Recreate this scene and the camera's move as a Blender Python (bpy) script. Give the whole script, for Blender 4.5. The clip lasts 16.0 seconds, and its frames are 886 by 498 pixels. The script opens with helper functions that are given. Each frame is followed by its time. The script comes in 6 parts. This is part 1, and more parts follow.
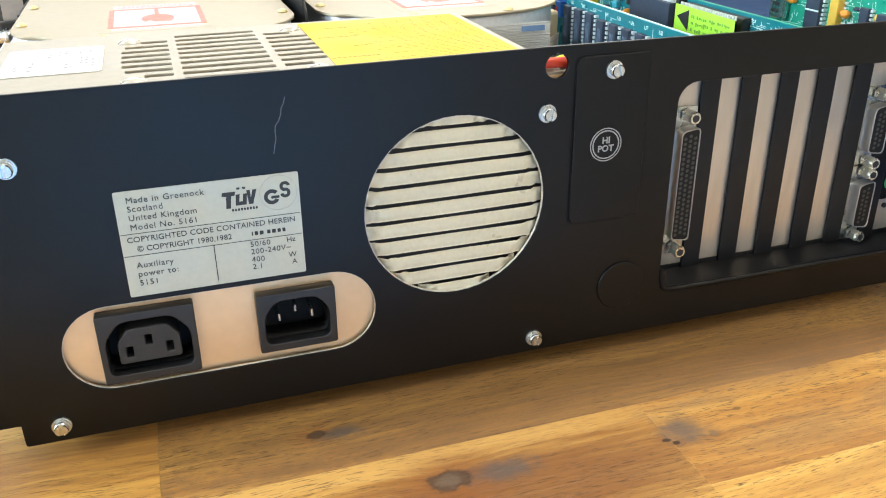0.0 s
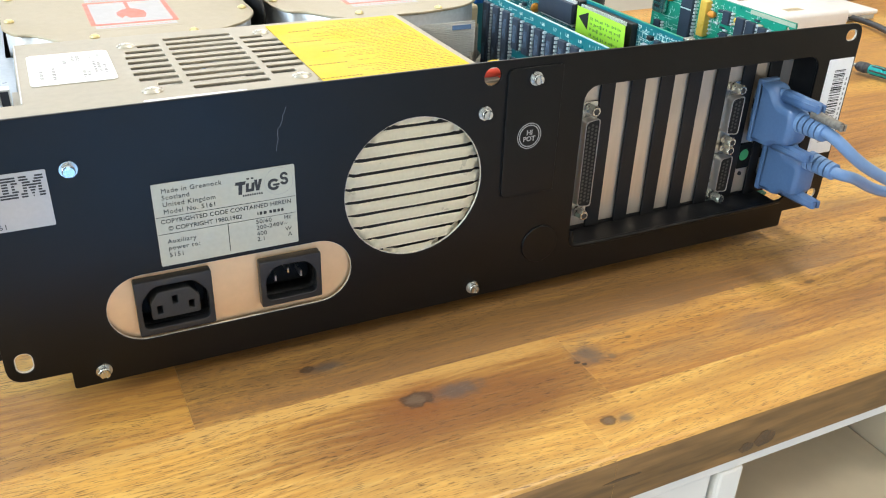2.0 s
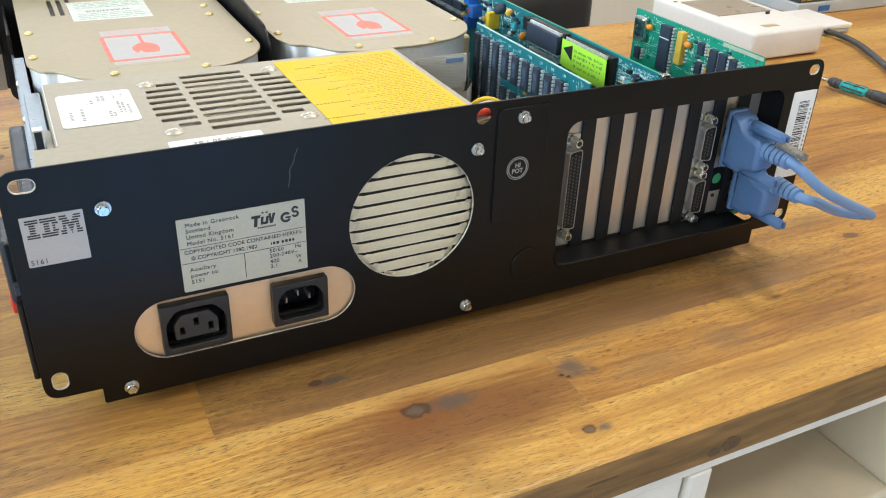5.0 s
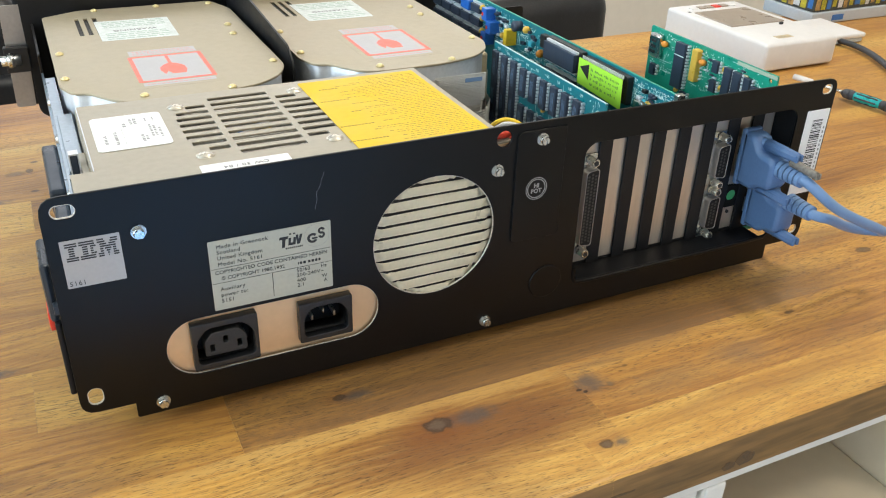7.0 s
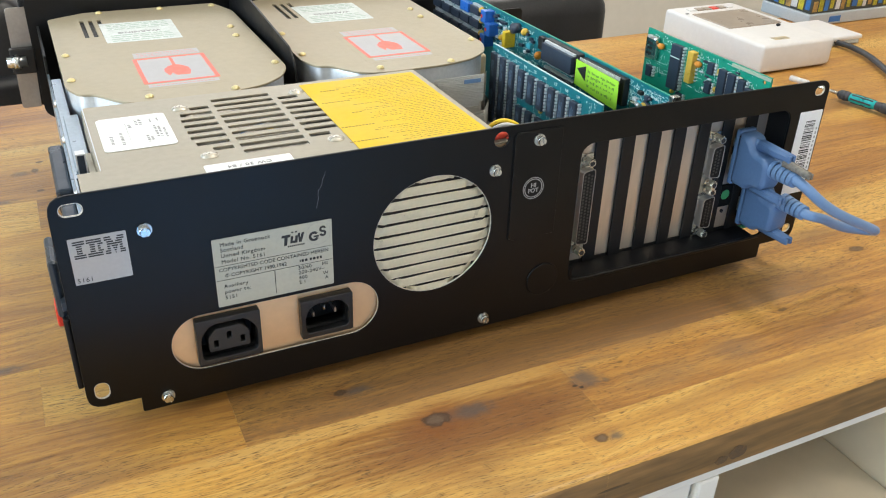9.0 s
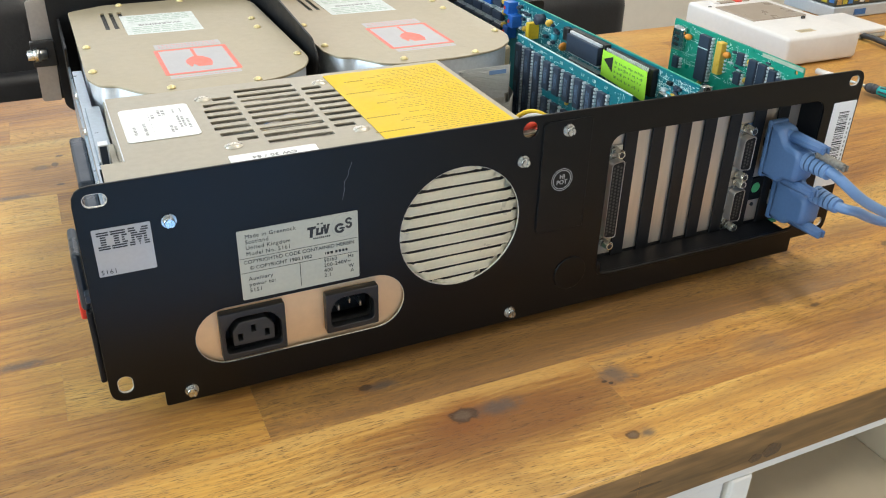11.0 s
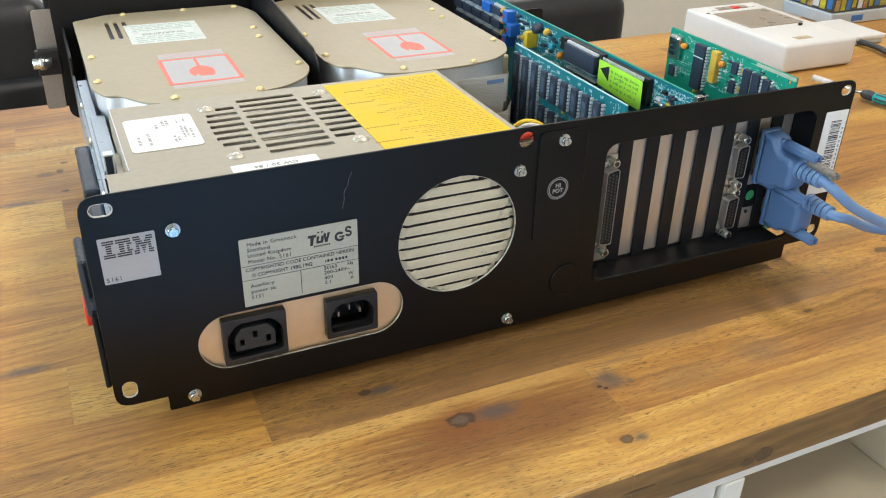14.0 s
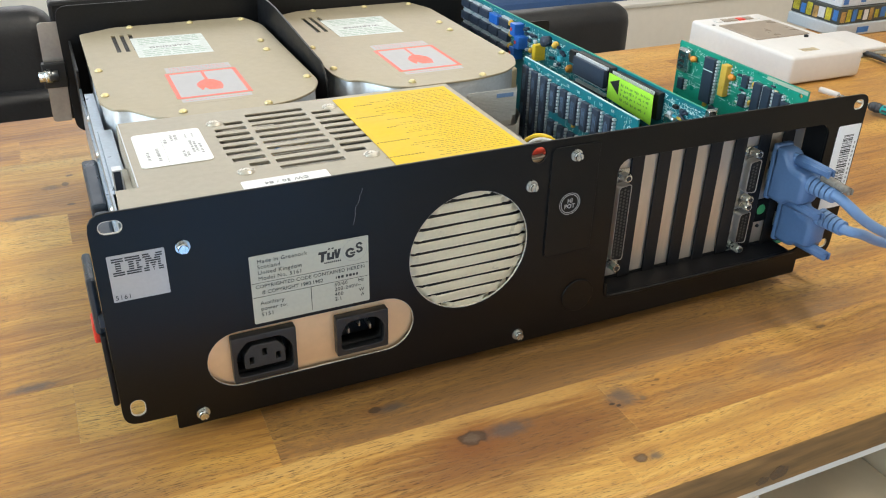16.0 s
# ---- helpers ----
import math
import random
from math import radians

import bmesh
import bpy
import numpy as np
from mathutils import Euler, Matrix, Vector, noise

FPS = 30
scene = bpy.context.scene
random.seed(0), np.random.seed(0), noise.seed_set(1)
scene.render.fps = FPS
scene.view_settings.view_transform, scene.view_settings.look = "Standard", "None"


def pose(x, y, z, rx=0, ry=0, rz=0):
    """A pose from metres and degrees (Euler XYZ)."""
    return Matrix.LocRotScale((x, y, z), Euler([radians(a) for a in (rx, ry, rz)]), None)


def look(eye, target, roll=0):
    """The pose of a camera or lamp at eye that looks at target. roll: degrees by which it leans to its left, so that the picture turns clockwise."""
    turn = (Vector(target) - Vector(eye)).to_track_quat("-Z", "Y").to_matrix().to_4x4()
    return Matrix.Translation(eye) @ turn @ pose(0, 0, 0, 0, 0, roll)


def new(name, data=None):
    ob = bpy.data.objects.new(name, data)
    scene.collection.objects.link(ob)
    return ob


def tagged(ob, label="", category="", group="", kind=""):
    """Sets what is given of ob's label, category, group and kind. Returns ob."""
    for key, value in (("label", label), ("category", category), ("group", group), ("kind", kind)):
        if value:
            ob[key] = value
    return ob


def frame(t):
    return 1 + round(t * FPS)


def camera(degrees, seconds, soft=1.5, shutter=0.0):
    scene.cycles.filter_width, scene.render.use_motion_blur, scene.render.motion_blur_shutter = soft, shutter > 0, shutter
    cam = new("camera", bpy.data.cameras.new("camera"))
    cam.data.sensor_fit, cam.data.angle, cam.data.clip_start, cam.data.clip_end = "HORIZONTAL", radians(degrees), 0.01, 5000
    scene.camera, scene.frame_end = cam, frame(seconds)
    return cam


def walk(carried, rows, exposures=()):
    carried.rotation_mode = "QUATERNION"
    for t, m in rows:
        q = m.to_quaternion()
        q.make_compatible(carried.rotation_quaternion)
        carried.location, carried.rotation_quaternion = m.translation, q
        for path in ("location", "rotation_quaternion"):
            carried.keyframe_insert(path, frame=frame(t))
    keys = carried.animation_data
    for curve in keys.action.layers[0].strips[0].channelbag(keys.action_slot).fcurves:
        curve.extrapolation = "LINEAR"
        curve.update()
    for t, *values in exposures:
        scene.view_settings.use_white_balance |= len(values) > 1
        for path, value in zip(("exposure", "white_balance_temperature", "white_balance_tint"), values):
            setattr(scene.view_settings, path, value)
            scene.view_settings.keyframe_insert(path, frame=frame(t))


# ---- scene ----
cam = camera(54.5, 16.0, soft=1.1)
PATH = [
    (0, (0.107, -0.294, 0.211), (0.672, 1.425, -0.641), -0.6),
    (0.5, (0.084, -0.315, 0.229), (0.743, 1.348, -0.665), 0.1),
    (1, (0.071, -0.33, 0.239), (0.79, 1.287, -0.693), 0.9),
    (1.5, (0.06, -0.345, 0.252), (0.811, 1.242, -0.705), 1.5),
    (2, (0.051, -0.353, 0.264), (0.827, 1.212, -0.711), 2.0),
    (2.5, (0.051, -0.353, 0.278), (0.851, 1.193, -0.708), 2.5),
    (3, (0.052, -0.358, 0.283), (0.867, 1.178, -0.704), 2.8),
    (3.5, (0.045, -0.371, 0.29), (0.872, 1.159, -0.697), 3.0),
    (4, (0.039, -0.377, 0.295), (0.859, 1.157, -0.693), 2.8),
    (6.5, (0.031, -0.373, 0.307), (0.802, 1.184, -0.683), 1.9),
    (7, (0.027, -0.379, 0.314), (0.798, 1.179, -0.676), 1.9),
    (7.5, (0.025, -0.383, 0.319), (0.794, 1.177, -0.669), 1.9),
    (8, (0.027, -0.384, 0.32), (0.798, 1.175, -0.668), 1.9),
    (8.5, (0.024, -0.386, 0.319), (0.794, 1.173, -0.669), 1.9),
    (9, (0.024, -0.388, 0.318), (0.793, 1.171, -0.671), 1.9),
    (11.5, (0.019, -0.378, 0.31), (0.756, 1.193, -0.683), 1.4),
    (12, (0.018, -0.384, 0.314), (0.757, 1.188, -0.678), 1.4),
    (12.5, (0.016, -0.387, 0.318), (0.751, 1.187, -0.674), 1.4),
    (13, (0.017, -0.386, 0.318), (0.753, 1.188, -0.672), 1.4),
    (13.5, (0.018, -0.384, 0.318), (0.754, 1.19, -0.671), 1.4),
    (14, (0.019, -0.386, 0.318), (0.756, 1.188, -0.671), 1.4),
    (14.5, (0.017, -0.384, 0.319), (0.756, 1.195, -0.661), 1.4),
    (15, (0.018, -0.382, 0.317), (0.758, 1.201, -0.656), 1.4),
    (15.5, (0.019, -0.381, 0.318), (0.761, 1.203, -0.652), 1.4),
    (16, (0.016, -0.378, 0.319), (0.756, 1.206, -0.652), 1.4),
]
walk(cam, [(t, look(eye, target, roll)) for t, eye, target, roll in PATH], [(0, 0.46), (1, 0.37), (2, 0.26), (4, 0.08), (6.5, -0.03), (16, -0.08)])

# ---- light ----
world = bpy.data.worlds.new("world")
scene.world = world
world.use_nodes = True
wn = world.node_tree
sky = wn.nodes.new("ShaderNodeTexSky")
sky.sky_type, sky.sun_disc = "NISHITA", False
sky.sun_elevation, sky.sun_rotation = radians(40), radians(20)
wn.nodes["Background"].inputs["Strength"].default_value = 0.1
wn.links.new(sky.outputs["Color"], wn.nodes["Background"].inputs["Color"])


def window_light(name, m, sx, sy, watts, colour):
    data = bpy.data.lights.new(name, "AREA")
    data.shape, data.size, data.size_y, data.energy, data.color = "RECTANGLE", sx, sy, watts, colour
    ob = new(name, data)
    ob.matrix_world = m
    return ob


# daylight entering by the windows of the back and left walls, and the ceiling lamp
window_light("window_light_back", look((0.6, 2.45, 1.0), (0.3, 0, 0.0)), 2.4, 1.3, 14, (1.0, 0.97, 0.92))
window_light("window_light_side", look((-2.45, 0.1, 0.9), (0.2, 0.1, 0.0)), 2.6, 1.3, 109, (0.70, 0.87, 1.0))
# added blue light, there to give the rear panel its bluish sheen
window_light("added_front_blue_light", look((0.22, -1.36, -0.30), (0.22, 0, -0.30)), 0.72, 0.84, 5.4, (0.25, 0.54, 1.0))
window_light("ceiling_lamp_light", look((0.95, 0.32, 1.86), (0.95, 0.32, 0)), 0.36, 0.36, 18.5, (1.0, 0.93, 0.82))
# added warm fill that brightens the fronts, no known lamp
window_light("added_front_fill_light", look((1.15, -0.95, 1.86), (1.15, -0.95, 0)), 0.36, 0.36, 10.5, (1.0, 0.93, 0.82))

# ---- materials ----


def node(nt, kind, ins=(), operation="", data_type="", interpolation_type=""):
    n = nt.nodes.new(kind)
    if operation:
        n.operation = operation
    if data_type:
        n.data_type = data_type
    if interpolation_type:
        n.interpolation_type = interpolation_type
    for key, value in dict(ins).items():
        if isinstance(value, bpy.types.NodeSocket):
            nt.links.new(value, n.inputs[key])
        else:
            n.inputs[key].default_value = value
    return n


def ramp(nt, fac, stops):
    n = nt.nodes.new("ShaderNodeValToRGB")
    nt.links.new(fac, n.inputs["Fac"])
    while len(n.color_ramp.elements) < len(stops):
        n.color_ramp.elements.new(0.5)
    for e, (p, c) in zip(n.color_ramp.elements, stops):
        e.position, e.color = p, (*c, 1)
    return n.outputs["Color"]


def surface(name, colour, rough=0.5, metal=0.0, vary=0.12, scale=60.0, bump=0.0, bump_scale=400.0, stretch=(1, 1, 1), coat=0.0, spec=0.5, rvary=0.1, rand=0.0):
    """A plain surface with two scales of unevenness in colour, gloss and relief."""
    m = bpy.data.materials.new(name)
    m.use_nodes = True
    nt = m.node_tree
    p = nt.nodes["Principled BSDF"]
    co = node(nt, "ShaderNodeTexCoord").outputs["Object"]
    mp = node(nt, "ShaderNodeMapping", {"Vector": co, "Scale": stretch}).outputs["Vector"]
    n1 = node(nt, "ShaderNodeTexNoise", {"Vector": mp, "Scale": scale, "Detail": 4.0}).outputs["Fac"]
    n2 = node(nt, "ShaderNodeTexNoise", {"Vector": mp, "Scale": scale * 9, "Detail": 3.0}).outputs["Fac"]
    mix = node(nt, "ShaderNodeMath", {0: n1, 1: n2}, operation="ADD").outputs[0]
    lo, hi = [max(0, c * (1 - vary)) for c in colour], [min(1, c * (1 + vary)) for c in colour]
    c = ramp(nt, node(nt, "ShaderNodeMapRange", {"Value": mix, "From Min": 0.7, "From Max": 1.3}).outputs[0], [(0, lo), (1, hi)])
    if rand:
        r = node(nt, "ShaderNodeObjectInfo").outputs["Random"]
        v = node(nt, "ShaderNodeMapRange", {"Value": r, "To Min": 1 - rand, "To Max": 1 + rand}).outputs[0]
        c = node(nt, "ShaderNodeVectorMath", {0: c, 3: v}, operation="SCALE").outputs[0]
    nt.links.new(c, p.inputs["Base Color"])
    rr_ = node(nt, "ShaderNodeMapRange", {"Value": n1, "From Min": 0.3, "From Max": 0.7, "To Min": max(0.03, rough - rvary), "To Max": min(1, rough + rvary)})
    nt.links.new(rr_.outputs[0], p.inputs["Roughness"])
    p.inputs["Metallic"].default_value = metal
    p.inputs["Specular IOR Level"].default_value = spec
    p.inputs["Coat Weight"].default_value = coat
    if bump:
        n3 = node(nt, "ShaderNodeTexNoise", {"Vector": mp, "Scale": bump_scale, "Detail": 3.0}).outputs["Fac"]
        b = node(nt, "ShaderNodeBump", {"Height": n3, "Strength": bump, "Distance": 0.0005})
        nt.links.new(b.outputs["Normal"], p.inputs["Normal"])
    return m


M = {}
M["panel"] = surface("black_panel_paint", (0.0018, 0.0019, 0.0020), 0.33, 0, 0.15, 30, 0.18, 2500, spec=0.27, rvary=0.04)
M["black"] = surface("black_paint", (0.008, 0.008, 0.009), 0.45, 0, 0.2, 40, 0.2, 1500, spec=0.3)
M["plastic"] = surface("black_plastic", (0.012, 0.012, 0.013), 0.40, 0, 0.15, 80, 0.15, 3000)
M["beige"] = surface("zinc_passivated_steel", (0.41, 0.370, 0.295), 0.46, 0.40, 0.06, 25, 0.12, 1800, rvary=0.06)
M["cover"] = surface("anodised_cover", (0.42, 0.362, 0.255), 0.48, 0.35, 0.05, 20, 0.12, 1500, rvary=0.05)
M["cast"] = surface("cast_aluminium", (0.66, 0.68, 0.71), 0.38, 0.55, 0.1, 40, 0.2, 900)
M["steel"] = surface("bright_steel", (0.58, 0.60, 0.60), 0.28, 1.0, 0.14, 90, 0.1, 900)
M["brass"] = surface("yellow_zinc", (0.80, 0.68, 0.36), 0.35, 0.5, 0.12, 120)
M["bracket"] = surface("slot_bracket_steel", (0.57, 0.50, 0.42), 0.40, 0.70, 0.1, 30, 0.1, 600, (1, 1, 0.15))
M["greystrip"] = surface("grey_steel", (0.42, 0.39, 0.36), 0.4, 0.7, 0.08, 40)
M["socket"] = surface("socket_insulator", (0.012, 0.011, 0.010), 0.6, 0, 0.15, 300, spec=0.2)
M["grille"] = surface("pressed_bright_steel", (0.90, 0.83, 0.66), 0.36, 0.12, 0.05, 60, 0.15, 500)
# supply's beige metal with the table's warm reflection put into the colour
M["rear_metal"] = surface("zinc_with_wood_reflection", (0.76, 0.54, 0.33), 0.44, 0.6, 0.04, 25, 0.08, 1800)
M["jack"] = surface("jack_post_nickel", (0.70, 0.66, 0.56), 0.32, 0.8, 0.1, 200)
M["lug"] = surface("blue_black_steel", (0.035, 0.045, 0.06), 0.35, 0.3, 0.15, 60)
M["label"] = surface("silver_label", (0.45, 0.445, 0.37), 0.45, 0.25, 0.04, 60)
M["logo_label"] = surface("grey_label", (0.44, 0.42, 0.41), 0.45, 0.3, 0.04, 60)
M["white_label"] = surface("white_label", (0.84, 0.84, 0.83), 0.5, 0, 0.03, 60)
M["yellow"] = surface("yellow_label", (0.76, 0.50, 0.009), 0.58, 0, 0.05, 30)
M["ink"] = surface("black_ink", (0.02, 0.02, 0.02), 0.5, 0, 0.1, 300)
M["grey_ink"] = surface("grey_ink", (0.30, 0.30, 0.30), 0.6, 0, 0.2, 900)
M["brown_ink"] = surface("brown_ink", (0.30, 0.195, 0.015), 0.6, 0, 0.25, 900)
M["white_ink"] = surface("white_ink", (0.32, 0.32, 0.32), 0.5, 0, 0.05, 300)
M["red_ink"] = surface("red_ink", (0.80, 0.17, 0.12), 0.5, 0, 0.1, 200)
M["film"] = surface("clear_sticker_film", (0.425, 0.382, 0.305), 0.47, 0.30, 0.05, 200)
M["film_clear"] = surface("milky_sticker_film", (0.43, 0.42, 0.43), 0.42, 0.15, 0.05, 200)
M["pcb"] = surface("green_board", (0.010, 0.29, 0.19), 0.35, 0, 0.15, 90, 0.1, 1500, coat=0.2)
M["pcb_teal"] = surface("teal_board", (0.004, 0.165, 0.20), 0.35, 0, 0.15, 90, 0.1, 1500, coat=0.2)
M["cyan_edge"] = surface("pale_cyan_edge", (0.36, 0.56, 0.56), 0.5, 0, 0.1, 90)
M["green_edge"] = surface("green_edge", (0.03, 0.30, 0.22), 0.5, 0, 0.1, 90)
M["board_edge"] = surface("board_edge", (0.42, 0.48, 0.36), 0.6, 0, 0.1, 90)
M["chip"] = surface("chip_epoxy", (0.030, 0.043, 0.070), 0.5, 0, 0.2, 200, 0.1, 3000)
M["tin"] = surface("tinned_pins", (0.78, 0.81, 0.84), 0.35, 0.25, 0.1, 300)
M["silk"] = surface("white_print", (0.68, 0.80, 0.76), 0.5, 0, 0.1, 300)
M["orange"] = surface("orange_epoxy", (0.72, 0.27, 0.03), 0.35, 0, 0.1, 200)
M["ochre"] = surface("ochre_epoxy", (0.72, 0.45, 0.07), 0.35, 0, 0.1, 200)
M["blue"] = surface("blue_plastic", (0.02, 0.13, 0.50), 0.35, 0, 0.1, 200)
M["cyan"] = surface("cyan_plastic", (0.05, 0.40, 0.50), 0.35, 0, 0.1, 200)
M["red"] = surface("red_plastic", (0.70, 0.045, 0.025), 0.35, 0, 0.1, 200)
M["green"] = surface("green_plastic", (0.05, 0.32, 0.12), 0.4, 0, 0.1, 200)
M["note"] = surface("green_paper_note", (0.42, 0.80, 0.05), 0.6, 0, 0.04, 60)
M["hood"] = surface("blue_grey_hood", (0.085, 0.165, 0.33), 0.45, 0, 0.06, 60, 0.12, 1200)
M["cable"] = surface("blue_grey_cable", (0.15, 0.26, 0.46), 0.42, 0, 0.05, 60)
M["ribbon"] = surface("grey_ribbon", (0.62, 0.59, 0.53), 0.5, 0, 0.05, 60)
M["tan"] = surface("tan_plastic", (0.62, 0.52, 0.34), 0.5, 0, 0.06, 60)
M["w_yellow"] = surface("yellow_wire", (0.80, 0.55, 0.03), 0.4)
M["w_purple"] = surface("purple_wire", (0.28, 0.16, 0.50), 0.4)
M["w_red"] = surface("red_wire", (0.62, 0.05, 0.02), 0.4)
M["w_white"] = surface("white_wire", (0.7, 0.7, 0.68), 0.4)
M["white_plastic"] = surface("white_plastic", (0.72, 0.70, 0.69), 0.45, 0, 0.03, 20, 0.1, 800)
M["brown_lid"] = surface("smoky_lid", (0.34, 0.28, 0.225), 0.35, 0, 0.08, 40)
M["gold"] = surface("gold_badge", (0.74, 0.62, 0.42), 0.35, 0.6)
M["leather"] = surface("black_leather", (0.018, 0.018, 0.02), 0.42, 0, 0.2, 30, 0.5, 350)
M["white_wall"] = surface("white_wall_paint", (0.76, 0.70, 0.62), 0.7, 0, 0.03, 6, 0.15, 120)
M["ceiling"] = surface("ceiling_paint", (0.80, 0.77, 0.72), 0.8, 0, 0.02, 6)
M["white_lacquer"] = surface("white_lacquer", (0.70, 0.66, 0.60), 0.4, 0, 0.02, 10)
M["tile"] = surface("beige_floor_tile", (0.50, 0.42, 0.30), 0.4, 0, 0.06, 8, 0.1, 60)
M["grout"] = surface("grout", (0.20, 0.17, 0.13), 0.8)
M["glove"] = surface("grey_rubber", (0.05, 0.055, 0.065), 0.55, 0, 0.1, 100)
M["teal"] = surface("teal_rubber", (0.005, 0.42, 0.44), 0.5, 0, 0.1, 100)
M["silver"] = surface("silver_plastic", (0.50, 0.54, 0.58), 0.4, 0.1, 0.05, 40)
M["pale_ink"] = surface("pale_green_ink", (0.42, 0.52, 0.45), 0.6, 0, 0.2, 900)
M["faded_red"] = surface("faded_red_ink", (0.62, 0.34, 0.31), 0.6, 0, 0.2, 900)
M["note_ink"] = surface("note_pen", (0.17, 0.40, 0.06), 0.6, 0, 0.2, 900)
M["switch_blue"] = surface("dark_blue_plastic", (0.02, 0.05, 0.16), 0.4, 0, 0.1, 200)
M["navy"] = surface("navy_fabric", (0.02, 0.06, 0.16), 0.8, 0, 0.15, 30, 0.3, 300)
M["brown"] = surface("dark_wood_frame", (0.035, 0.025, 0.02), 0.5, 0, 0.2, 30)
M["box_dark"] = surface("dark_carton", (0.05, 0.055, 0.05), 0.45, 0, 0.3, 50)
M["box_print"] = surface("printed_carton_yellow", (0.42, 0.36, 0.03), 0.45, 0, 0.5, 70)
M["box_blue"] = surface("printed_carton_blue", (0.04, 0.16, 0.45), 0.45, 0, 0.2, 60)
M["box_white"] = surface("printed_carton_white", (0.62, 0.62, 0.64), 0.45, 0, 0.12, 60)
M["box_photo"] = surface("printed_carton_ochre", (0.40, 0.24, 0.08), 0.45, 0, 0.6, 120)
M["supply_inside"] = surface("mottled_dark_grey", (0.17, 0.155, 0.135), 0.55, 0.2, 0.5, 60, 0.3, 300)
# cabinet's white lacquer, with the warm shade inside put into the colour
M["cabinet_inside"] = surface("shaded_white_lacquer", (0.66, 0.57, 0.43), 0.5, 0, 0.03, 10)
M["label_grey"] = surface("worn_paper_label", (0.64, 0.68, 0.66), 0.55, 0, 0.18, 160)
M["side_steel"] = surface("bluish_steel", (0.34, 0.40, 0.46), 0.35, 0.6, 0.12, 50)
M["nicked_edge"] = surface("bare_metal_edge", (0.66, 0.60, 0.52), 0.4, 0.3, 0.3, 400)
M["bare_scratch"] = surface("bare_scratch", (0.13, 0.13, 0.13), 0.5, 0.2, 0.5, 800)
M["rivet"] = surface("pale_rivet", (0.62, 0.58, 0.50), 0.3, 0.6, 0.1, 200)
M["wood_edge"] = surface("dark_front_edge_wood", (0.20, 0.104, 0.032), 0.5, 0, 0.45, 30, 0.2, 400, (0.12, 1, 1))
M["knot"] = surface("edge_knot", (0.095, 0.052, 0.022), 0.55, 0, 0.5, 300, 0.3, 600)
M["contact"] = surface("dull_contact", (0.045, 0.041, 0.035), 0.55, 0.1, 0.2, 300)
M["chip_ink"] = surface("faded_blue_print", (0.13, 0.20, 0.30), 0.55, 0, 0.4, 900)
M["fold"] = surface("pale_grey_ribbon", (0.66, 0.66, 0.64), 0.45, 0, 0.05, 60)
M["core"] = surface("matt_black_moulding", (0.020, 0.020, 0.021), 0.55, 0, 0.2, 120, 0.2, 2500)
# near black: shade of the mains wells and cover gap, and a socket shell
M["pit"] = surface("shade_and_shell_black", (0.003, 0.003, 0.003), 0.6, 0, 0.2, 120, spec=0.2)
M["fin"] = surface("dusty_aluminium_fin", (0.62, 0.60, 0.55), 0.4, 0.6, 0.3, 90, 0.2, 500)
M["inside_shade"] = surface("inside_shade", (0.03, 0.028, 0.026), 0.6)


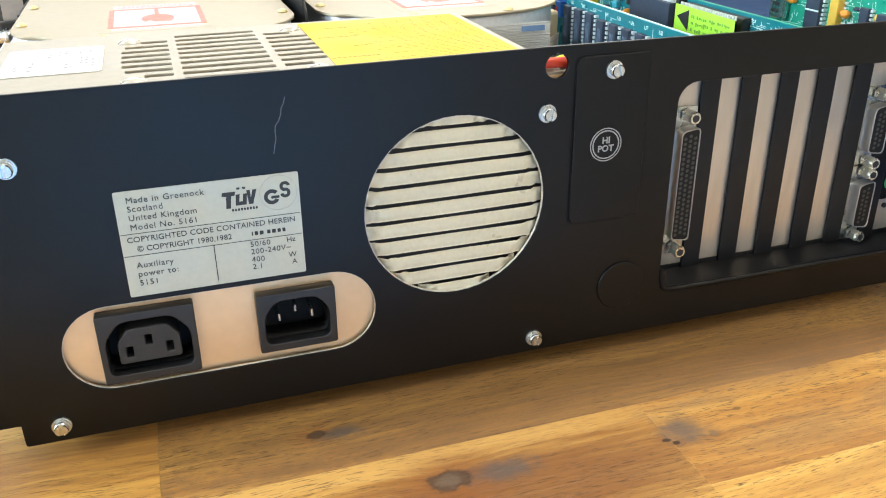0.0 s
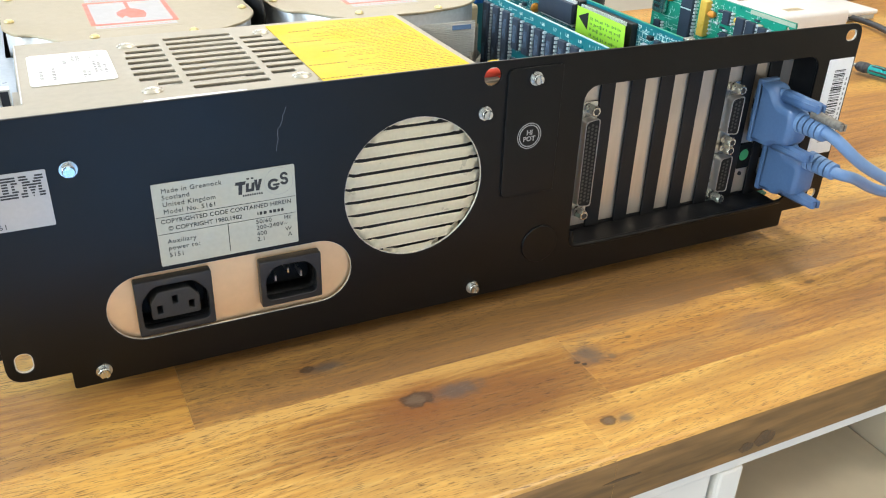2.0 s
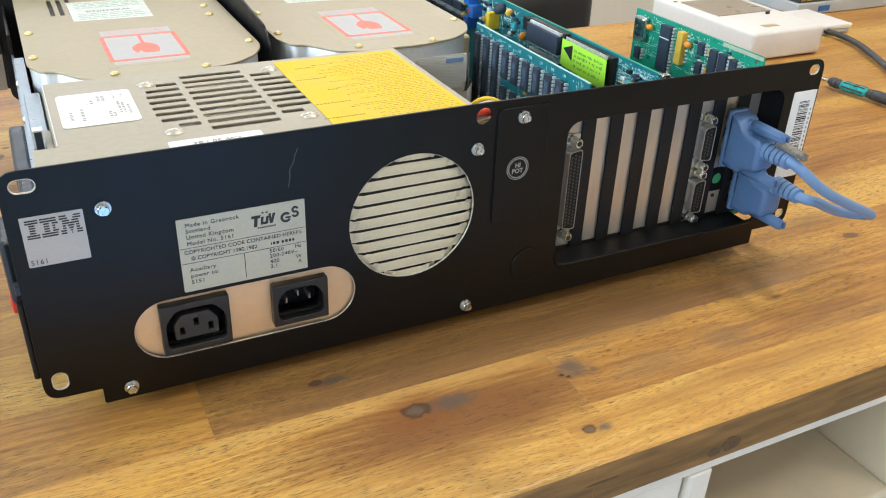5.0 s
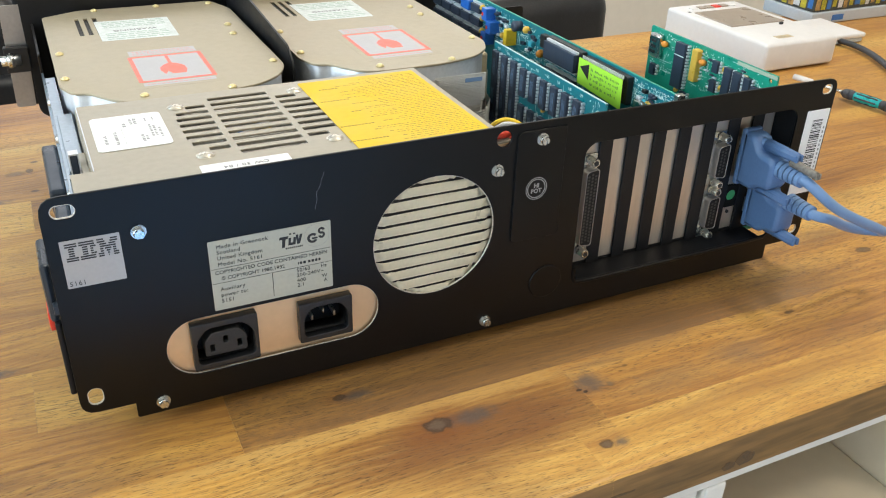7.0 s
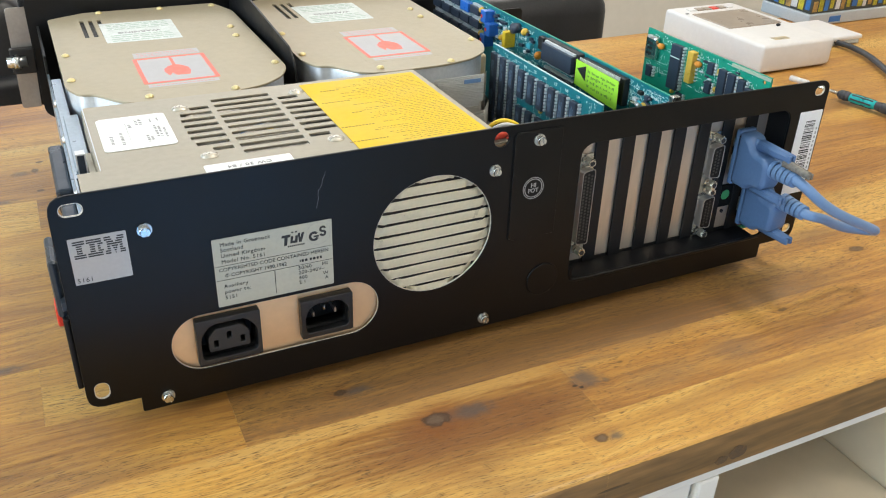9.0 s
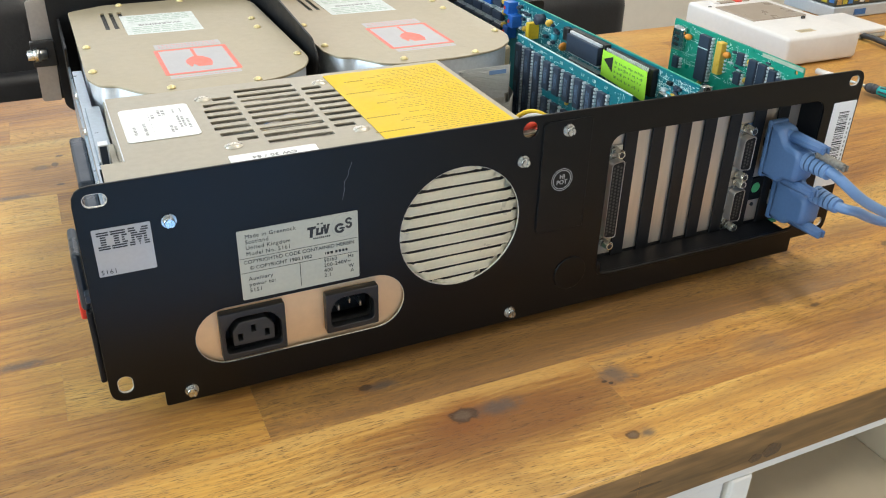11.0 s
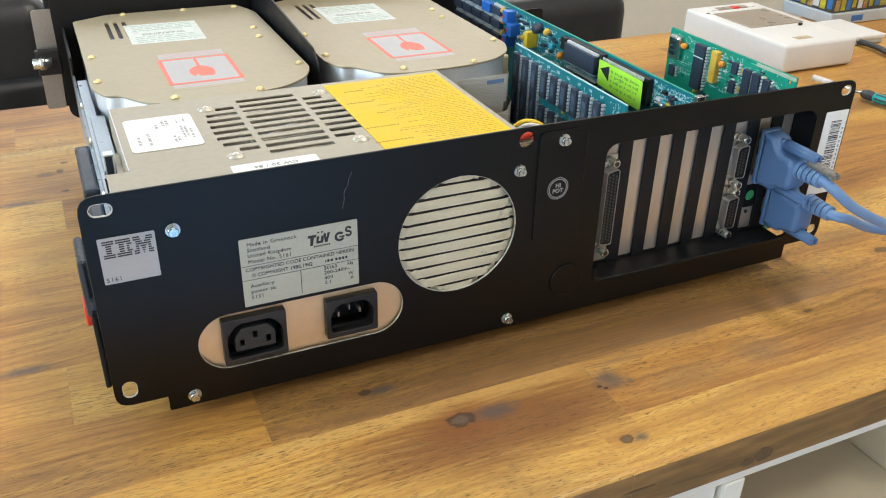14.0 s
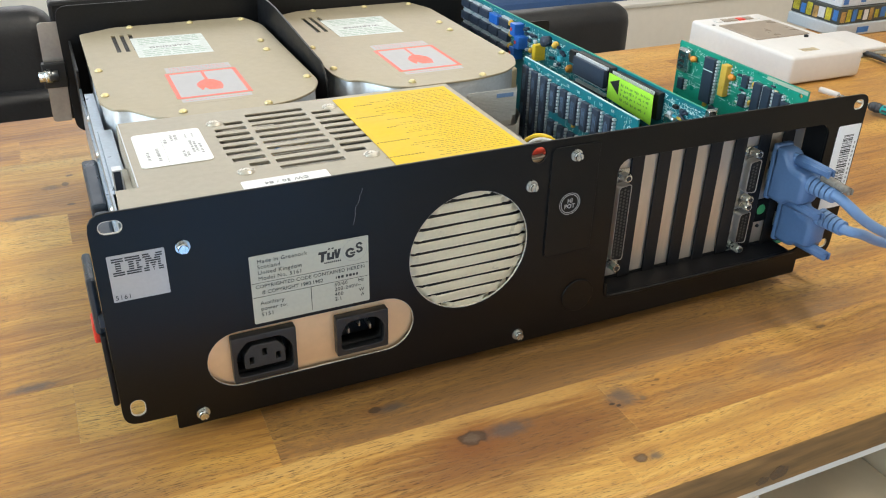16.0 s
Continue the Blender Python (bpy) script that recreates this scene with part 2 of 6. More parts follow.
def wood_material():
    """Oiled acacia: streaked heartwood and sapwood, pores along the grain, knots with swirled rings."""
    m = bpy.data.materials.new("oiled_acacia")
    m.use_nodes = True
    nt = m.node_tree
    p = nt.nodes["Principled BSDF"]
    co = node(nt, "ShaderNodeTexCoord").outputs["Object"]
    rnd = node(nt, "ShaderNodeObjectInfo").outputs["Random"]
    # x, y, half length, half width, blackness of the rim, paleness of the core, orange halo
    knots = [(0.186, -0.0580, 0.0088, 0.0058, 0.85, 0.80, 1.0), (0.2625, -0.1075, 0.0042, 0.0036, 0.75, 0.75, 0.45), (0.1450, -0.0150, 0.0040, 0.0027, 0.80, 0.15, 0.5),
             (0.2735, -0.0635, 0.0020, 0.0010, 0.90, 0.0, 0.4), (0.2765, -0.0660, 0.0016, 0.0012, 0.95, 0.0, 0.4), (0.2940, -0.0660, 0.0026, 0.0024, 0.25, 0.7, 0.3), (0.449, -0.050, 0.0040, 0.0016, 0.55, 0.3, 0.5), (0.566, -0.008, 0.0075, 0.0038, 0.65, 0.4, 0.6),
             (-0.007, 0.368, 0.0090, 0.0050, 0.40, 0.6, 0.4), (0.004, 0.371, 0.0030, 0.0050, 0.75, 0.0, 0.3), (0.008, 0.389, 0.0032, 0.0022, 0.75, 0.0, 0.2), (0.006, 0.328, 0.0036, 0.0022, 0.75, 0.0, 0.2), (0.312, -0.0545, 0.0022, 0.0011, 0.6, 0.0, 0.2)]
    dark, halo, core = None, None, None

    def near(x, y, sx, sy, a0, a1):
        d = node(nt, "ShaderNodeVectorMath", {0: co, 1: (x, y, 0)}, operation="SUBTRACT").outputs[0]
        d = node(nt, "ShaderNodeVectorMath", {0: d, 1: (1 / sx, 1 / sy, 0)}, operation="MULTIPLY").outputs[0]
        ln = node(nt, "ShaderNodeVectorMath", {0: d}, operation="LENGTH").outputs["Value"]
        ln = node(nt, "ShaderNodeMath", {0: rag, 1: 0.9, 2: ln}, operation="MULTIPLY_ADD").outputs[0]
        return node(nt, "ShaderNodeMapRange", {"Value": ln, "From Min": a0 + 0.45, "From Max": a1 + 0.45, "To Min": 1, "To Max": 0}, interpolation_type="SMOOTHSTEP").outputs[0]

    def most(u, v):
        return v if u is None else node(nt, "ShaderNodeMath", {0: u, 1: v}, operation="MAXIMUM").outputs[0]

    rag = node(nt, "ShaderNodeTexNoise", {"Vector": co, "Scale": 260.0, "Detail": 3.0}).outputs["Fac"]
    def times(u, k):
        return node(nt, "ShaderNodeMath", {0: u, 1: k}, operation="MULTIPLY").outputs[0]

    for kx, ky, rx, ry, kd, kc, kh in knots:
        dark = most(dark, times(near(kx, ky, rx, ry, 0.75, 1.15), kd))
        halo = most(halo, times(near(kx, ky, rx * 1.4, ry * 1.5, 0.4, 2.6), kh))
        if kc:
            core = most(core, times(near(kx, ky, rx, ry, 0.35, 0.85), kc))
    smudge = None
    for kx, ky, sx, sy in ((0.207, -0.0590, 0.020, 0.0080), (0.154, -0.0170, 0.013, 0.0050), (0.283, -0.060, 0.014, 0.013), (0.271, -0.1090, 0.008, 0.0042), (-0.031, 0.081, 0.020, 0.006), (-0.029, 0.315, 0.022, 0.006)):
        smudge = most(smudge, near(kx, ky, sx, sy, 0.1, 1.1))
    # broad grey-brown patches on the planks towards the right
    greyish = None
    for kx, ky, sx, sy in ((0.350, -0.040, 0.060, 0.011), (0.385, -0.072, 0.030, 0.016), (0.330, -0.075, 0.045, 0.013), (0.450, -0.035, 0.05, 0.012), (0.300, -0.046, 0.035, 0.006), (0.55, 0.02, 0.06, 0.014)):
        greyish = most(greyish, near(kx, ky, sx, sy, 0.0, 1.2))
    off = node(nt, "ShaderNodeVectorMath", {0: node(nt, "ShaderNodeCombineXYZ", {0: rnd, 1: rnd, 2: rnd}).outputs[0], 1: (7.0, 3.0, 5.0)}, operation="MULTIPLY").outputs[0]
    pos = node(nt, "ShaderNodeVectorMath", {0: co, 1: off}, operation="ADD").outputs[0]
    wob = node(nt, "ShaderNodeTexNoise", {"Vector": pos, "Scale": 5.0, "Detail": 2.0}).outputs["Fac"]
    shove = node(nt, "ShaderNodeMath", {0: wob, 1: 0.035}, operation="MULTIPLY").outputs[0]
    shove = node(nt, "ShaderNodeMath", {0: halo, 1: 0.003, 2: shove}, operation="MULTIPLY_ADD").outputs[0]
    pos2 = node(nt, "ShaderNodeVectorMath", {0: pos, 1: node(nt, "ShaderNodeCombineXYZ", {1: shove}).outputs[0]}, operation="ADD").outputs[0]
    wide = node(nt, "ShaderNodeMapping", {"Vector": pos2, "Scale": (2.2, 26, 26)}).outputs[0]
    fine = node(nt, "ShaderNodeMapping", {"Vector": pos2, "Scale": (22, 420, 420)}).outputs[0]
    pore = node(nt, "ShaderNodeMapping", {"Vector": pos2, "Scale": (165, 2300, 2300)}).outputs[0]
    a = node(nt, "ShaderNodeTexNoise", {"Vector": wide, "Scale": 1.0, "Detail": 4.0, "Roughness": 0.55}).outputs["Fac"]
    b = node(nt, "ShaderNodeTexNoise", {"Vector": fine, "Scale": 1.0, "Detail": 4.0}).outputs["Fac"]
    c = node(nt, "ShaderNodeTexNoise", {"Vector": pore, "Scale": 1.0, "Detail": 2.0}).outputs["Fac"]
    tone = node(nt, "ShaderNodeMath", {0: b, 1: 0.72, 2: a}, operation="MULTIPLY_ADD").outputs[0]
    tone = node(nt, "ShaderNodeMath", {0: rnd, 1: 0.27, 2: tone}, operation="MULTIPLY_ADD").outputs[0]
    tone = node(nt, "ShaderNodeMapRange", {"Value": tone, "From Min": 0.65, "From Max": 1.36}).outputs[0]
    col = ramp(nt, tone, [(0.0, (0.23, 0.098, 0.028)), (0.28, (0.41, 0.188, 0.045)), (0.52, (0.54, 0.276, 0.062)), (0.75, (0.64, 0.358, 0.086)), (1.0, (0.72, 0.455, 0.138))])
    blot = node(nt, "ShaderNodeMapping", {"Vector": pos2, "Scale": (5.5, 17, 17)}).outputs[0]
    bl = node(nt, "ShaderNodeTexNoise", {"Vector": blot, "Scale": 1.0, "Detail": 5.0, "Roughness": 0.6}).outputs["Fac"]
    smoky = node(nt, "ShaderNodeMapRange", {"Value": bl, "From Min": 0.50, "From Max": 0.78, "To Max": 0.6}, interpolation_type="SMOOTHSTEP").outputs[0]
    col = node(nt, "ShaderNodeMix", {0: smoky, 6: col, 7: (0.14, 0.078, 0.044, 1)}, data_type="RGBA").outputs[2]
    d = node(nt, "ShaderNodeVectorMath", {0: co, 1: (0.205, -0.0715, 0)}, operation="SUBTRACT").outputs[0]
    d = node(nt, "ShaderNodeVectorMath", {0: d, 1: (7.6, 30, 0)}, operation="MULTIPLY").outputs[0]
    d = node(nt, "ShaderNodeVectorMath", {0: d}, operation="LENGTH").outputs["Value"]
    d = node(nt, "ShaderNodeMath", {0: b, 1: 0.5, 2: d}, operation="MULTIPLY_ADD").outputs[0]
    heart = node(nt, "ShaderNodeMapRange", {"Value": d, "From Min": 0.55, "From Max": 1.40, "To Min": 0.95, "To Max": 0}, interpolation_type="SMOOTHSTEP").outputs[0]
    butt = node(nt, "ShaderNodeMapRange", {"Value": node(nt, "ShaderNodeSeparateXYZ", {0: co}).outputs[0], "From Min": 0.2747, "From Max": 0.2750, "To Min": 1, "To Max": 0.12}).outputs[0]
    heart = node(nt, "ShaderNodeMath", {0: heart, 1: butt}, operation="MULTIPLY").outputs[0]
    col = node(nt, "ShaderNodeMix", {0: heart, 6: col, 7: (0.225, 0.090, 0.026, 1)}, data_type="RGBA").outputs[2]
    # umber plank beside a golden one along the joint in front of the chassis
    yy = node(nt, "ShaderNodeSeparateXYZ", {0: co}).outputs[1]
    joint = node(nt, "ShaderNodeMapRange", {"Value": yy, "From Min": -0.0386, "From Max": -0.0384}).outputs[0]
    strip = node(nt, "ShaderNodeMath", {0: b, 1: 0.018, 2: yy}, operation="MULTIPLY_ADD").outputs[0]
    strip = node(nt, "ShaderNodeMapRange", {"Value": strip, "From Min": -0.0445, "From Max": -0.0355}, interpolation_type="SMOOTHSTEP").outputs[0]
    under = node(nt, "ShaderNodeMath", {0: 1.0, 1: joint}, operation="SUBTRACT").outputs[0]
    gold = node(nt, "ShaderNodeMath", {0: node(nt, "ShaderNodeMath", {0: strip, 1: under}, operation="MULTIPLY").outputs[0], 1: near(0.15, -0.042, 0.17, 0.02, 0.4, 1.1)}, operation="MULTIPLY").outputs[0]
    gold = node(nt, "ShaderNodeMath", {0: gold, 1: 0.75}, operation="MULTIPLY").outputs[0]
    col = node(nt, "ShaderNodeMix", {0: gold, 6: col, 7: (0.56, 0.33, 0.10, 1)}, data_type="RGBA").outputs[2]
    umber = node(nt, "ShaderNodeMath", {0: joint, 1: near(0.26, -0.012, 0.24, 0.08, 0.4, 1.3)}, operation="MULTIPLY").outputs[0]
    umber = node(nt, "ShaderNodeMath", {0: umber, 1: node(nt, "ShaderNodeMapRange", {"Value": b, "From Min": 0.35, "From Max": 0.65, "To Min": 0.92, "To Max": 0.62}).outputs[0]}, operation="MULTIPLY").outputs[0]
    umber = node(nt, "ShaderNodeMath", {0: umber, 1: node(nt, "ShaderNodeMapRange", {"Value": node(nt, "ShaderNodeSeparateXYZ", {0: co}).outputs[0], "From Min": 0.0853, "From Max": 0.0857}).outputs[0]}, operation="MULTIPLY").outputs[0]
    col = node(nt, "ShaderNodeMix", {0: umber, 6: col, 7: (0.21, 0.112, 0.046, 1)}, data_type="RGBA").outputs[2]
    pf = node(nt, "ShaderNodeMapRange", {"Value": c, "From Min": 0.57, "From Max": 0.63}).outputs[0]
    patchy = node(nt, "ShaderNodeMapRange", {"Value": a, "From Min": 0.38, "From Max": 0.62, "To Min": 0.25, "To Max": 0.80}).outputs[0]
    pk = node(nt, "ShaderNodeMath", {0: pf, 1: patchy}, operation="MULTIPLY").outputs[0]
    col = node(nt, "ShaderNodeMix", {0: pk, 6: col, 7: (0.06, 0.026, 0.010, 1)}, data_type="RGBA")
    hk = node(nt, "ShaderNodeMath", {0: node(nt, "ShaderNodeMath", {0: halo, 1: a}, operation="MULTIPLY").outputs[0], 1: 1.0}, operation="MULTIPLY").outputs[0]
    col = node(nt, "ShaderNodeMix", {0: hk, 6: col.outputs[2], 7: (0.22, 0.068, 0.015, 1)}, data_type="RGBA")
    sc = node(nt, "ShaderNodeMath", {0: greyish, 1: node(nt, "ShaderNodeMapRange", {"Value": bl, "From Min": 0.35, "From Max": 0.65, "To Min": 0.30, "To Max": 0.80}).outputs[0]}, operation="MULTIPLY").outputs[0]
    col = node(nt, "ShaderNodeMix", {0: sc, 6: col.outputs[2], 7: (0.23, 0.135, 0.068, 1)}, data_type="RGBA")
    sm = node(nt, "ShaderNodeMath", {0: smudge, 1: 0.78}, operation="MULTIPLY").outputs[0]
    col = node(nt, "ShaderNodeMix", {0: sm, 6: col.outputs[2], 7: (0.095, 0.078, 0.070, 1)}, data_type="RGBA")
    dk = node(nt, "ShaderNodeMath", {0: dark, 1: 0.95}, operation="MULTIPLY").outputs[0]
    col = node(nt, "ShaderNodeMix", {0: dk, 6: col.outputs[2], 7: (0.035, 0.020, 0.014, 1)}, data_type="RGBA")
    ck = node(nt, "ShaderNodeMath", {0: core, 1: 0.8}, operation="MULTIPLY").outputs[0]
    col = node(nt, "ShaderNodeMix", {0: ck, 6: col.outputs[2], 7: (0.17, 0.115, 0.075, 1)}, data_type="RGBA")
    nt.links.new(col.outputs[2], p.inputs["Base Color"])
    nt.links.new(node(nt, "ShaderNodeMapRange", {"Value": b, "To Min": 0.30, "To Max": 0.52}).outputs[0], p.inputs["Roughness"])
    hgt = node(nt, "ShaderNodeMath", {0: pf, 1: -0.6, 2: b}, operation="MULTIPLY_ADD").outputs[0]
    nt.links.new(node(nt, "ShaderNodeBump", {"Height": hgt, "Strength": 0.35, "Distance": 0.0006}).outputs["Normal"], p.inputs["Normal"])
    return m


M["wood"] = wood_material()

# ---- mesh helpers ----
BASE = {}


def thing(name, loc, label="", category="", group="", kind=""):
    ob = new(name)
    ob.empty_display_size = 0.02
    ob.location = loc
    BASE[ob] = Vector(loc)
    return tagged(ob, label, category, group, kind)


def part(name, shape, material, parent=None, label="", at=None, m=None):
    """Links a bmesh or a mesh, drawn in world places, as one object under its thing or part. at or m: the place of a shared mesh."""
    if isinstance(shape, bmesh.types.BMesh):
        data = bpy.data.meshes.new(name)
        shape.to_mesh(data)
        shape.free()
    else:
        data = shape
    mats = material if isinstance(material, (list, tuple)) else [material]
    if not data.materials:
        for x in mats:
            data.materials.append(x)
    ob = new(name, data)
    base = BASE.get(parent, Vector((0, 0, 0)))
    if parent is not None:
        ob.parent = parent
    if m is not None:
        ob.matrix_basis = Matrix.Translation(-base) @ m
        BASE[ob] = base
    elif at is not None:
        ob.location = Vector(at) - base
        BASE[ob] = Vector(at)
    else:
        data.transform(Matrix.Translation(-base))
        BASE[ob] = base
    if label:
        ob["label"] = label
    return ob


def box(bm, x0, x1, y0, y1, z0, z1, bev=0.0, seg=2, m=None):
    vs = bmesh.ops.create_cube(bm, size=1)["verts"]
    bmesh.ops.transform(bm, verts=vs, matrix=Matrix.Translation(((x0 + x1) / 2, (y0 + y1) / 2, (z0 + z1) / 2)) @ Matrix.Diagonal((x1 - x0, y1 - y0, z1 - z0, 1)))
    if bev:
        es = list({e for v in vs for e in v.link_edges})
        res = bmesh.ops.bevel(bm, geom=es, offset=bev, segments=seg, affect="EDGES", profile=0.5)
        vs = list({v for f in res["faces"] for v in f.verts} | {v for v in vs if v.is_valid})
    if m is not None:
        bmesh.ops.transform(bm, verts=vs, matrix=m)
    return bm


def boxed(*a, **k):
    return box(bmesh.new(), *a, **k)


def rod(bm, p0, p1, r, r2=None, n=16):
    p0, p1 = Vector(p0), Vector(p1)
    d = p1 - p0
    m = Matrix.Translation((p0 + p1) / 2) @ d.to_track_quat("Z", "Y").to_matrix().to_4x4()
    bmesh.ops.create_cone(bm, cap_ends=True, segments=n, radius1=r, radius2=r if r2 is None else r2, depth=d.length, matrix=m)
    return bm


def from_curve(cu):
    ob = bpy.data.objects.new("tmp", cu)
    scene.collection.objects.link(ob)
    bpy.context.view_layer.update()
    me = bpy.data.meshes.new_from_object(ob.evaluated_get(bpy.context.evaluated_depsgraph_get()))
    bpy.data.objects.remove(ob)
    bpy.data.curves.remove(cu)
    me.materials.clear()
    return me


def plate(loops, depth, bev=0.0, m=None):
    """A flat sheet from an outline and its holes, depth thick, with its face at z = 0 and its back below."""
    cu = bpy.data.curves.new("sheet", "CURVE")
    cu.dimensions, cu.fill_mode = "2D", "BOTH"
    cu.extrude, cu.bevel_depth, cu.bevel_resolution = depth / 2 - bev, bev, 1
    cu.offset = -bev
    for loop in loops:
        s = cu.splines.new("POLY")
        s.points.add(len(loop) - 1)
        for q, (x, y) in zip(s.points, loop):
            q.co = (x, y, 0, 1)
        s.use_cyclic_u = True
    me = from_curve(cu)
    bm = bmesh.new()
    bm.from_mesh(me)
    bmesh.ops.remove_doubles(bm, verts=bm.verts, dist=1e-6)
    bm.to_mesh(me)
    bm.free()
    me.transform((m or Matrix()) @ Matrix.Translation((0, 0, -depth / 2)))
    return me


def upright(y=0.0):
    """Turns a flat drawing in x, y into one in x, z that faces -y and whose face lies at y."""
    return Matrix.Translation((0, y, 0)) @ pose(0, 0, 0, 90)


def flat(z=0.0):
    return Matrix.Translation((0, 0, z))


def rr(x0, x1, y0, y1, r, n=5):
    pts = []
    for cx, cy, a in ((x1 - r, y1 - r, 0), (x0 + r, y1 - r, 90), (x0 + r, y0 + r, 180), (x1 - r, y0 + r, 270)):
        for i in range(n + 1):
            t = radians(a + 90 * i / n)
            pts.append((cx + r * math.cos(t), cy + r * math.sin(t)))
    return pts


def ring(cx, cy, r, n=32):
    return [(cx + r * math.cos(2 * math.pi * i / n), cy + r * math.sin(2 * math.pi * i / n)) for i in range(n)]


def soften(pts, radii, n=4):
    """Rounds the corners of a polygon."""
    out = []
    for i, (p, r) in enumerate(zip(pts, radii)):
        a, b, c = Vector(pts[i - 1]), Vector(p), Vector(pts[(i + 1) % len(pts)])
        if not r:
            out.append(tuple(b))
            continue
        u, v = (a - b).normalized(), (c - b).normalized()
        k = min(r, (a - b).length / 2, (c - b).length / 2)
        s, e = b + u * k, b + v * k
        for j in range(n + 1):
            t = j / n
            out.append(tuple(s * (1 - t) ** 2 + b * 2 * t * (1 - t) + e * t * t))
    return out


def tube(points, r, n=6, smooth=True):
    cu = bpy.data.curves.new("tube", "CURVE")
    cu.dimensions, cu.bevel_depth, cu.bevel_resolution, cu.use_fill_caps, cu.resolution_u = "3D", r, 4, True, n
    s = cu.splines.new("NURBS")
    s.points.add(len(points) - 1)
    for q, pt in zip(s.points, points):
        q.co = (*pt, 1)
    s.use_endpoint_u, s.order_u = True, min(4, len(points))
    me = from_curve(cu)
    for f in me.polygons:
        f.use_smooth = True
    return me


def words(body, size, m, align="LEFT", space=1.0, bold=0.0):
    cu = bpy.data.curves.new("words", "FONT")
    cu.body, cu.size, cu.align_x, cu.space_character, cu.extrude, cu.offset = body, size, align, space, 0.00006, bold
    cu.resolution_u = 3
    me = from_curve(cu)
    me.transform(m)
    return me


def smoothed(bm):
    for f in bm.faces:
        f.smooth = True
    return bm


def screw_mesh(r=0.0031, h=0.0026, washer=0.0040, slot=True):
    """A slotted cheese-head screw on a washer; its axis is z and it stands on z = 0."""
    bm = bmesh.new()
    if washer:
        rod(bm, (0, 0, 0), (0, 0, 0.0008), washer, n=20)
        rod(bm, (0, 0, 0.0008), (0, 0, 0.0016), washer * 0.86, n=20)
    z = 0.0016 if washer else 0
    rod(bm, (0, 0, z), (0, 0, z + h * 0.7), r, n=18)
    rod(bm, (0, 0, z + h * 0.7), (0, 0, z + h), r, r * 0.85, n=18)
    if slot:
        for s in (-1, 1):
            arc_ = [(r * 0.9 * math.cos(t), s * r * 0.9 * math.sin(t)) for t in [0.34 + (math.pi - 0.68) * k / 8 for k in range(9)]]
            low = [bm.verts.new((x, y, z + h - 0.0001)) for x, y in arc_]
            high = [bm.verts.new((x * 0.93, y * 0.93 + s * 0.00004, z + h + 0.0007)) for x, y in arc_]
            bm.faces.new(high if s > 0 else high[::-1])
            for k in range(9):
                q = (low[k], low[(k + 1) % 9], high[(k + 1) % 9], high[k])
                bm.faces.new(q if s > 0 else q[::-1])
    me = bpy.data.meshes.new("screw")
    bm.to_mesh(me)
    bm.free()
    return me


def dome_mesh(r=0.0030):
    bm = bmesh.new()
    bmesh.ops.create_uvsphere(bm, u_segments=14, v_segments=8, radius=r)
    bmesh.ops.transform(bm, verts=bm.verts, matrix=Matrix.Diagonal((1, 1, 0.62, 1)))
    rod(bm, (0, 0, -0.0005), (0, 0, 0.0004), r * 1.12, n=14)
    smoothed(bm)
    me = bpy.data.meshes.new("dome_screw")
    bm.to_mesh(me)
    bm.free()
    return me


def chip_mesh(length, width, height=0.0035, pins=8):
    """A chip with its length along x and two rows of pins; it stands on z = 0. Slot 0 the body, slot 1 the pins."""
    bm = bmesh.new()
    box(bm, -length / 2, length / 2, -width / 2, width / 2, 0.001, height, 0.0003, 1)
    body = set(bm.faces[:])
    pitch = length / pins
    for i in range(pins):
        x = -length / 2 + pitch * (i + 0.5)
        for s in (-1, 1):
            y = s * (width / 2 + 0.0004)
            box(bm, x - pitch * 0.30, x + pitch * 0.30, y - 0.0005 if s > 0 else y - 0.0013, y + 0.0013 if s > 0 else y + 0.0005, 0, height * 0.55)
    rod(bm, (-length / 2 + 0.0012, 0, height), (-length / 2 + 0.0012, 0, height + 0.0001), 0.0006, n=8)
    for f in bm.faces:
        f.material_index = 0 if f in body or f.calc_center_median().z > height else 1
    me = bpy.data.meshes.new("chip")
    bm.to_mesh(me)
    bm.free()
    me.materials.append(M["chip"])
    me.materials.append(M["tin"])
    return me


SCREW, DOME = screw_mesh(0.0027, 0.0018, 0.0036), dome_mesh()
DOME_BRASS, DOME_TIN = DOME.copy(), DOME.copy()
FACE = pose(0, 0, 0, 90)

